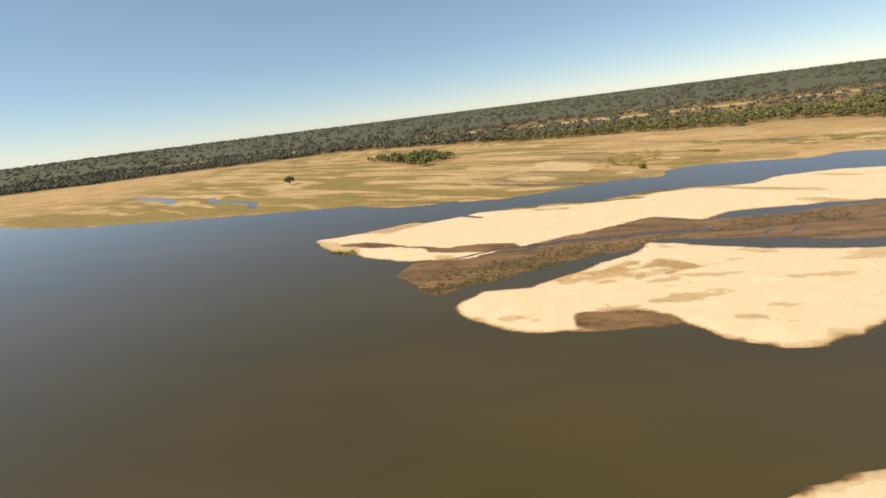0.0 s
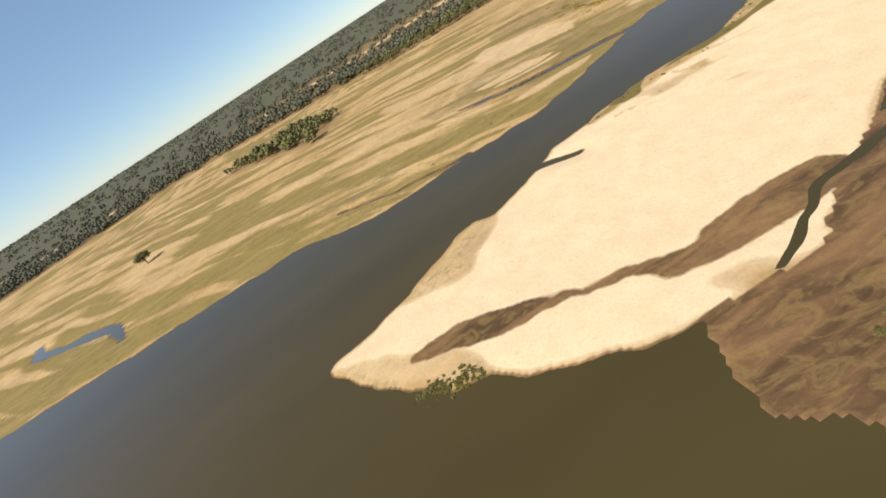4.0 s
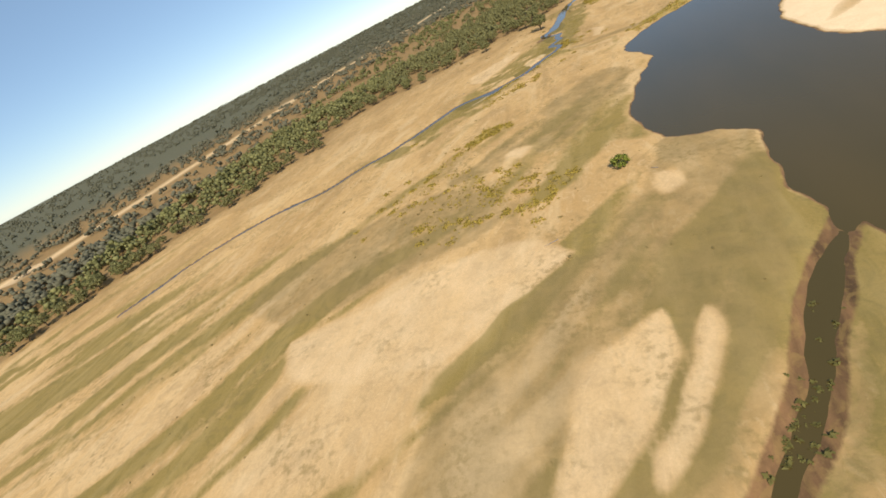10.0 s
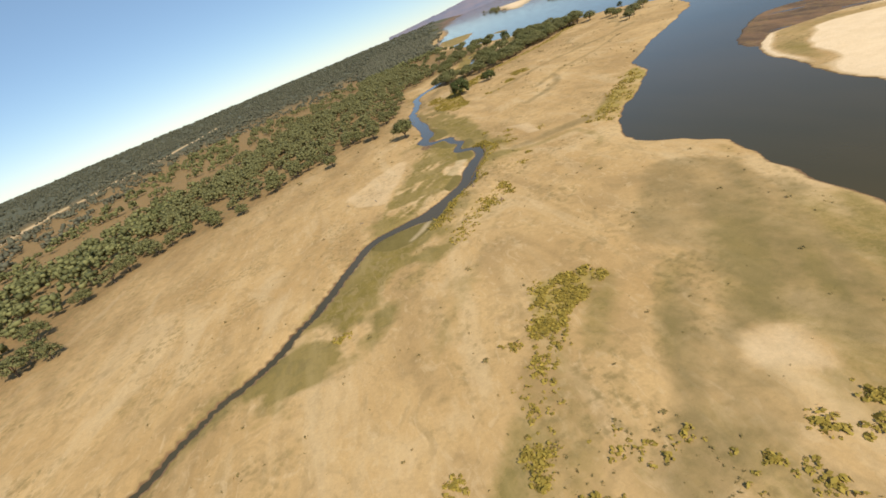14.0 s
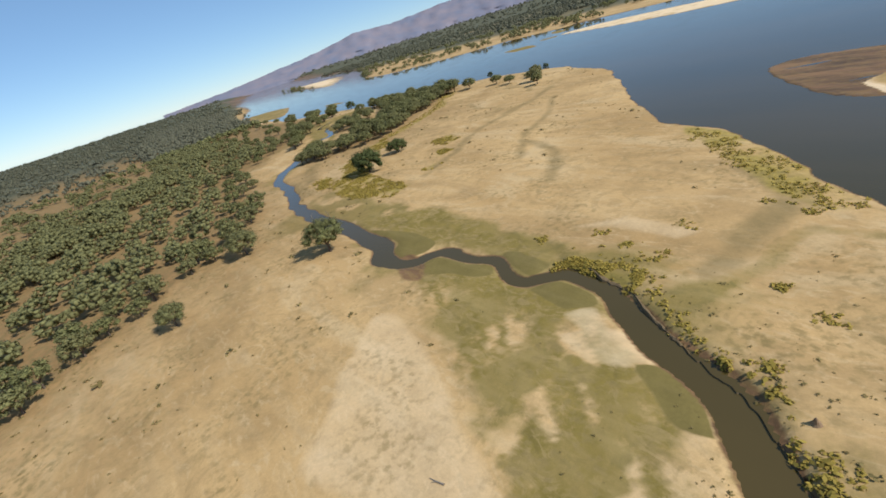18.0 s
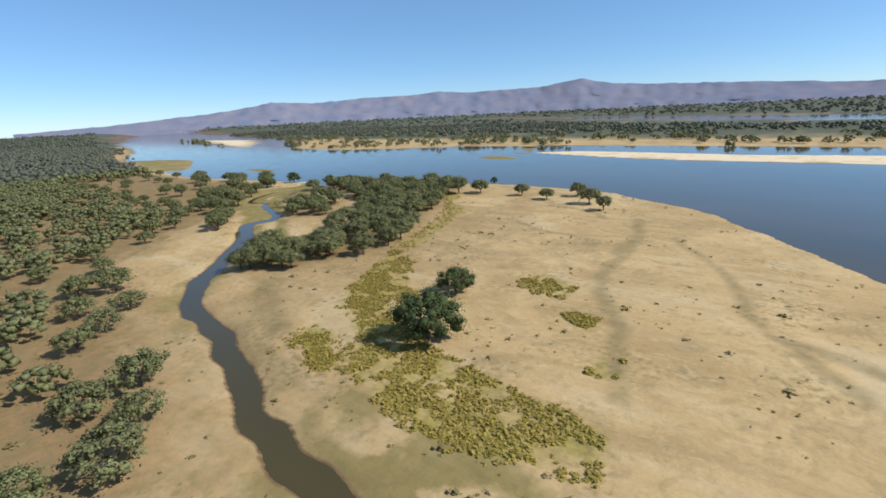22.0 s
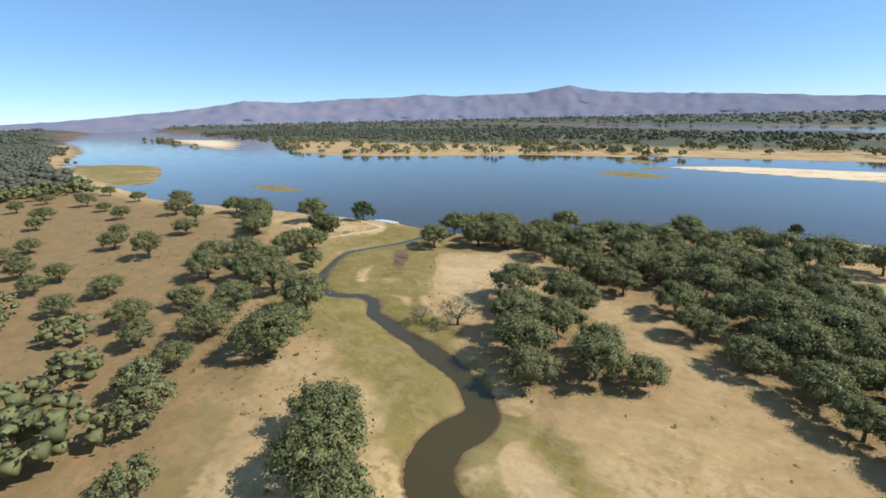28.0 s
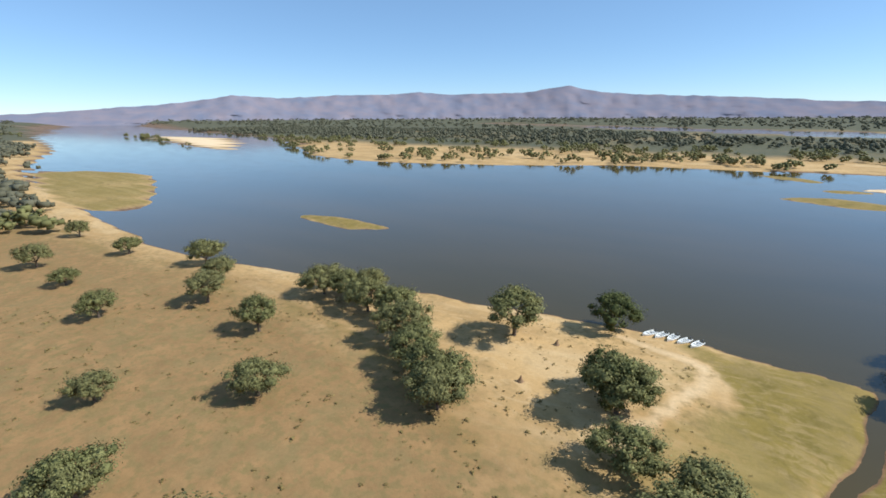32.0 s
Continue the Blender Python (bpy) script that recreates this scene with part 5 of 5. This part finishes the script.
marsh = np.concatenate([belt(rng, [(29, 189, 3), (43, 189, 6), (56, 195, 8), (72, 201, 8), (88, 208, 9), (110, 222, 9), (150, 238, 9), (210, 246, 9)], 800, 0.42), belt(rng, [(40, 200, 6), (70, 212, 6), (100, 226, 6)], 260, 0.5),
                        belt(rng, [(-20, 242, 4), (-8, 239.5, 3)], 150, 0.4), belt(rng, [tuple(p) for p in BAR_GREEN], 60, 0.4), belt(rng, [(p[0], p[1], p[2]) for p in POND[4:9]], 46, 0.2)])
stuff("marsh_plants", "olive-green marsh plants on the mud between the sandbars", "marsh plants", [(x, y, s) for (x, y), s in zip(marsh, rng.uniform(0.3, 0.9, len(marsh)))],
      [331, 332], tuft(10, 0.5, 0.5), leaf_material("olive_marsh_leaves", (0.10, 0.095, 0.025), (0.19, 0.165, 0.045), (0.15, 0.12, 0.04), 0.4))


# ------------------------------------------------------------------ boats at the landing
def boat():
    root = tagged(new("motor_boat"), "small white open motor boat drawn up on the river bank", "boat", "boats at the landing")
    bm = bmesh.new()
    stations = [(-2.3, 0.74, 0.0), (-1.2, 0.84, -0.02), (0.2, 0.86, 0.0), (1.4, 0.66, 0.06), (2.2, 0.30, 0.14), (2.6, 0.03, 0.22)]
    rings = []
    for x, w, lift in stations:
        ring = [(x, -w, 0.62 + lift), (x, -w * 0.92, 0.28 + lift), (x, -w * 0.55, 0.04 + lift), (x, 0, lift - 0.06), (x, w * 0.55, 0.04 + lift), (x, w * 0.92, 0.28 + lift), (x, w, 0.62 + lift),
                (x, w * 0.86, 0.64 + lift), (x, w * 0.8, 0.3 + lift), (x, 0, 0.22 + lift), (x, -w * 0.8, 0.3 + lift), (x, -w * 0.86, 0.64 + lift)]
        rings.append([bm.verts.new(p) for p in ring])
    for a, b in zip(rings, rings[1:]):
        for k in range(12):
            bm.faces.new((a[k], a[(k + 1) % 12], b[(k + 1) % 12], b[k]))
    bm.faces.new(rings[0])
    bm.faces.new(rings[-1][::-1])
    part("hull", bm, HULL, root)
    for x in (-1.1, 0.3):
        bm = bmesh.new()
        bmesh.ops.create_cube(bm, size=1, matrix=pose(x, 0, 0.48) @ Matrix.Diagonal((0.42, 1.36, 0.09, 1)))
        bmesh.ops.bevel(bm, geom=bm.edges[:], offset=0.02, segments=2, affect="EDGES")
        part("seat", bm, SEAT, root)
    bm = bmesh.new()
    bmesh.ops.create_cube(bm, size=1, matrix=pose(1.55, 0, 0.72) @ Matrix.Diagonal((0.9, 0.86, 0.05, 1)))
    bmesh.ops.bevel(bm, geom=bm.edges[:], offset=0.015, segments=2, affect="EDGES")
    part("foredeck", bm, HULL, root)
    bm = bmesh.new()
    bmesh.ops.create_cube(bm, size=1, matrix=pose(-2.45, 0, 0.82, 0, 12, 0) @ Matrix.Diagonal((0.34, 0.28, 0.46, 1)))
    bmesh.ops.bevel(bm, geom=bm.edges[:], offset=0.06, segments=3, affect="EDGES")
    motor = part("outboard_motor", bm, DARK_FIT, root, "dark outboard motor")
    bm = bmesh.new()
    tube(bm, (-2.45, 0, 0.62), (-2.5, 0, -0.2), 0.07, 0.05, 8)
    part("shaft", bm, DARK_FIT, motor)
    return root


first = boat()
for k, (x, y) in enumerate(((818.2, 218.9), (815.7, 218.5), (813.3, 218.5), (810.8, 218.8), (808.2, 219.1))):
    m = pose(x, y, LEVEL + 0.02, 4 * (k % 2) - 2, -3, 62 + 5 * ((k * 7) % 3))
    if k == 0:
        first.matrix_basis = m
    else:
        copy_thing(first, m)


# ------------------------------------------------------------------ cut bank, snags, logs and stumps
edge_line = smooth(CUT_EDGE, False, 14)
bank = bmesh.new()
rows = []
rngb = np.random.default_rng(41)
for k, (x, y) in enumerate(edge_line):
    wob = 0.6 * math.sin(k * 0.37) + 0.3 * math.sin(k * 1.3) + rngb.uniform(-0.4, 0.4)
    top = float(height_at(x + 0.7, y - 1.2)) + rngb.uniform(-0.12, 0.10)
    d = Vector((0.5, -0.86, 0))
    rows.append([bank.verts.new(Vector((x, y, 0)) * 1.0 + d * (wob + a) + Vector((0, 0, h))) for a, h in ((-0.7, LEVEL - 0.4), (-0.35, LEVEL + 0.25), (-0.15, top - 0.12), (0.15, top), (1.5, top - 0.25))])
for a, b in zip(rows, rows[1:]):
    for k in range(4):
        bank.faces.new((a[k], b[k], b[k + 1], a[k + 1]))
bank_mesh = bpy.data.meshes.new("creek_bank")
bank.to_mesh(bank_mesh)
bank.free()
bank_mesh.materials.append(DARK_EARTH)
tagged(new("creek_bank", bank_mesh), "steep crumbling earth bank along the creek", "bank", kind="structure")


def snag(seed, tall, lean):
    rng = np.random.default_rng(seed)
    root = tagged(new("dead_tree"), "leafless bleached dead tree with bare branches", "dead tree", "dead wood on the plain")
    bm = bmesh.new()
    tip = Vector((lean, 0.2 * lean, tall))
    tube(bm, (0, 0, -0.3), tip * 0.55, 0.09 * tall / 2, 0.05 * tall / 2, 7)
    tube(bm, tip * 0.55, tip, 0.05 * tall / 2, 0.015, 6)
    part("trunk", bm, DEAD, root)
    for k in range(5):
        bm = bmesh.new()
        a = k * 1.3 + rng.uniform(-0.3, 0.3)
        start = tip * rng.uniform(0.3, 0.8)
        mid = start + Vector((math.cos(a), math.sin(a), 0.6)) * tall * 0.25
        tube(bm, start, mid, 0.03 * tall / 2, 0.018 * tall / 2, 5)
        tube(bm, mid, mid + Vector((math.cos(a + 0.7), math.sin(a + 0.7), 0.5)) * tall * 0.2, 0.018 * tall / 2, 0.006, 5)
        part("branch", bm, DEAD, root)
    return root


def log(seed, length):
    rng = np.random.default_rng(seed)
    root = tagged(new("driftwood_log"), "grey driftwood log lying on the sand", "log", "dead wood on the plain")
    bm = bmesh.new()
    a, b, c = Vector((-length / 2, 0, 0.12)), Vector((0, rng.uniform(-0.3, 0.3), 0.16)), Vector((length / 2, 0, 0.1))
    tube(bm, a, b, 0.16, 0.13, 8)
    tube(bm, b, c, 0.13, 0.05, 8)
    part("trunk", bm, DEAD, root)
    bm = bmesh.new()
    tube(bm, b, b + Vector((0.5, 0.6, 0.35)), 0.06, 0.02, 6)
    part("branch", bm, DEAD, root)
    return root


def stump(seed):
    rng = np.random.default_rng(seed)
    bm = bmesh.new()
    rings = []
    for h, r in ((-0.2, 0.85), (0.0, 0.7), (0.3, 0.46), (0.7, 0.3), (1.1, 0.17), (1.25, 0.05)):
        rings.append([bm.verts.new((math.cos(t) * r * rng.uniform(0.8, 1.2) + h * 0.15, math.sin(t) * r * rng.uniform(0.8, 1.2), h)) for t in (2 * math.pi * k / 10 for k in range(10))])
    for a, b in zip(rings, rings[1:]):
        for k in range(10):
            bm.faces.new((a[k], a[(k + 1) % 10], b[(k + 1) % 10], b[k]))
    bm.faces.new(rings[-1])
    me = bpy.data.meshes.new("termite_mound")
    bm.to_mesh(me)
    bm.free()
    me.materials.append(EARTH)
    return tagged(new("termite_mound", me), "small pointed brown termite mound on the sand", "termite mound", "termite mounds on the plain")


for k, (x, y, tall, turn) in enumerate(((494, 429, 3.2, 40), (497, 435, 2.4, 150), (505, 433, 2.0, 250))):
    snag(400 + k, tall, 0.5).matrix_basis = pose(x, y, float(height_at(x, y)), 0, 0, turn)
for k, (x, y, length, turn) in enumerate(((366, 495, 2.6, 20), (336, 491, 1.8, 70), (356, 482, 2.8, 15), (135, 415, 4.0, 120), (162, 388, 2.2, 60), (50, 353, 2.0, 30))):
    log(420 + k, length).matrix_basis = pose(x, y, float(height_at(x, y)), 0, 0, turn)
for k, (x, y) in enumerate(((591, 352), (566, 336), (595, 369), (532, 280), (835, 237), (836, 255), (298, 442), (320, 445))):
    stump(440 + k).matrix_basis = pose(x, y, float(height_at(x, y)), 0, 0, 57 * k)
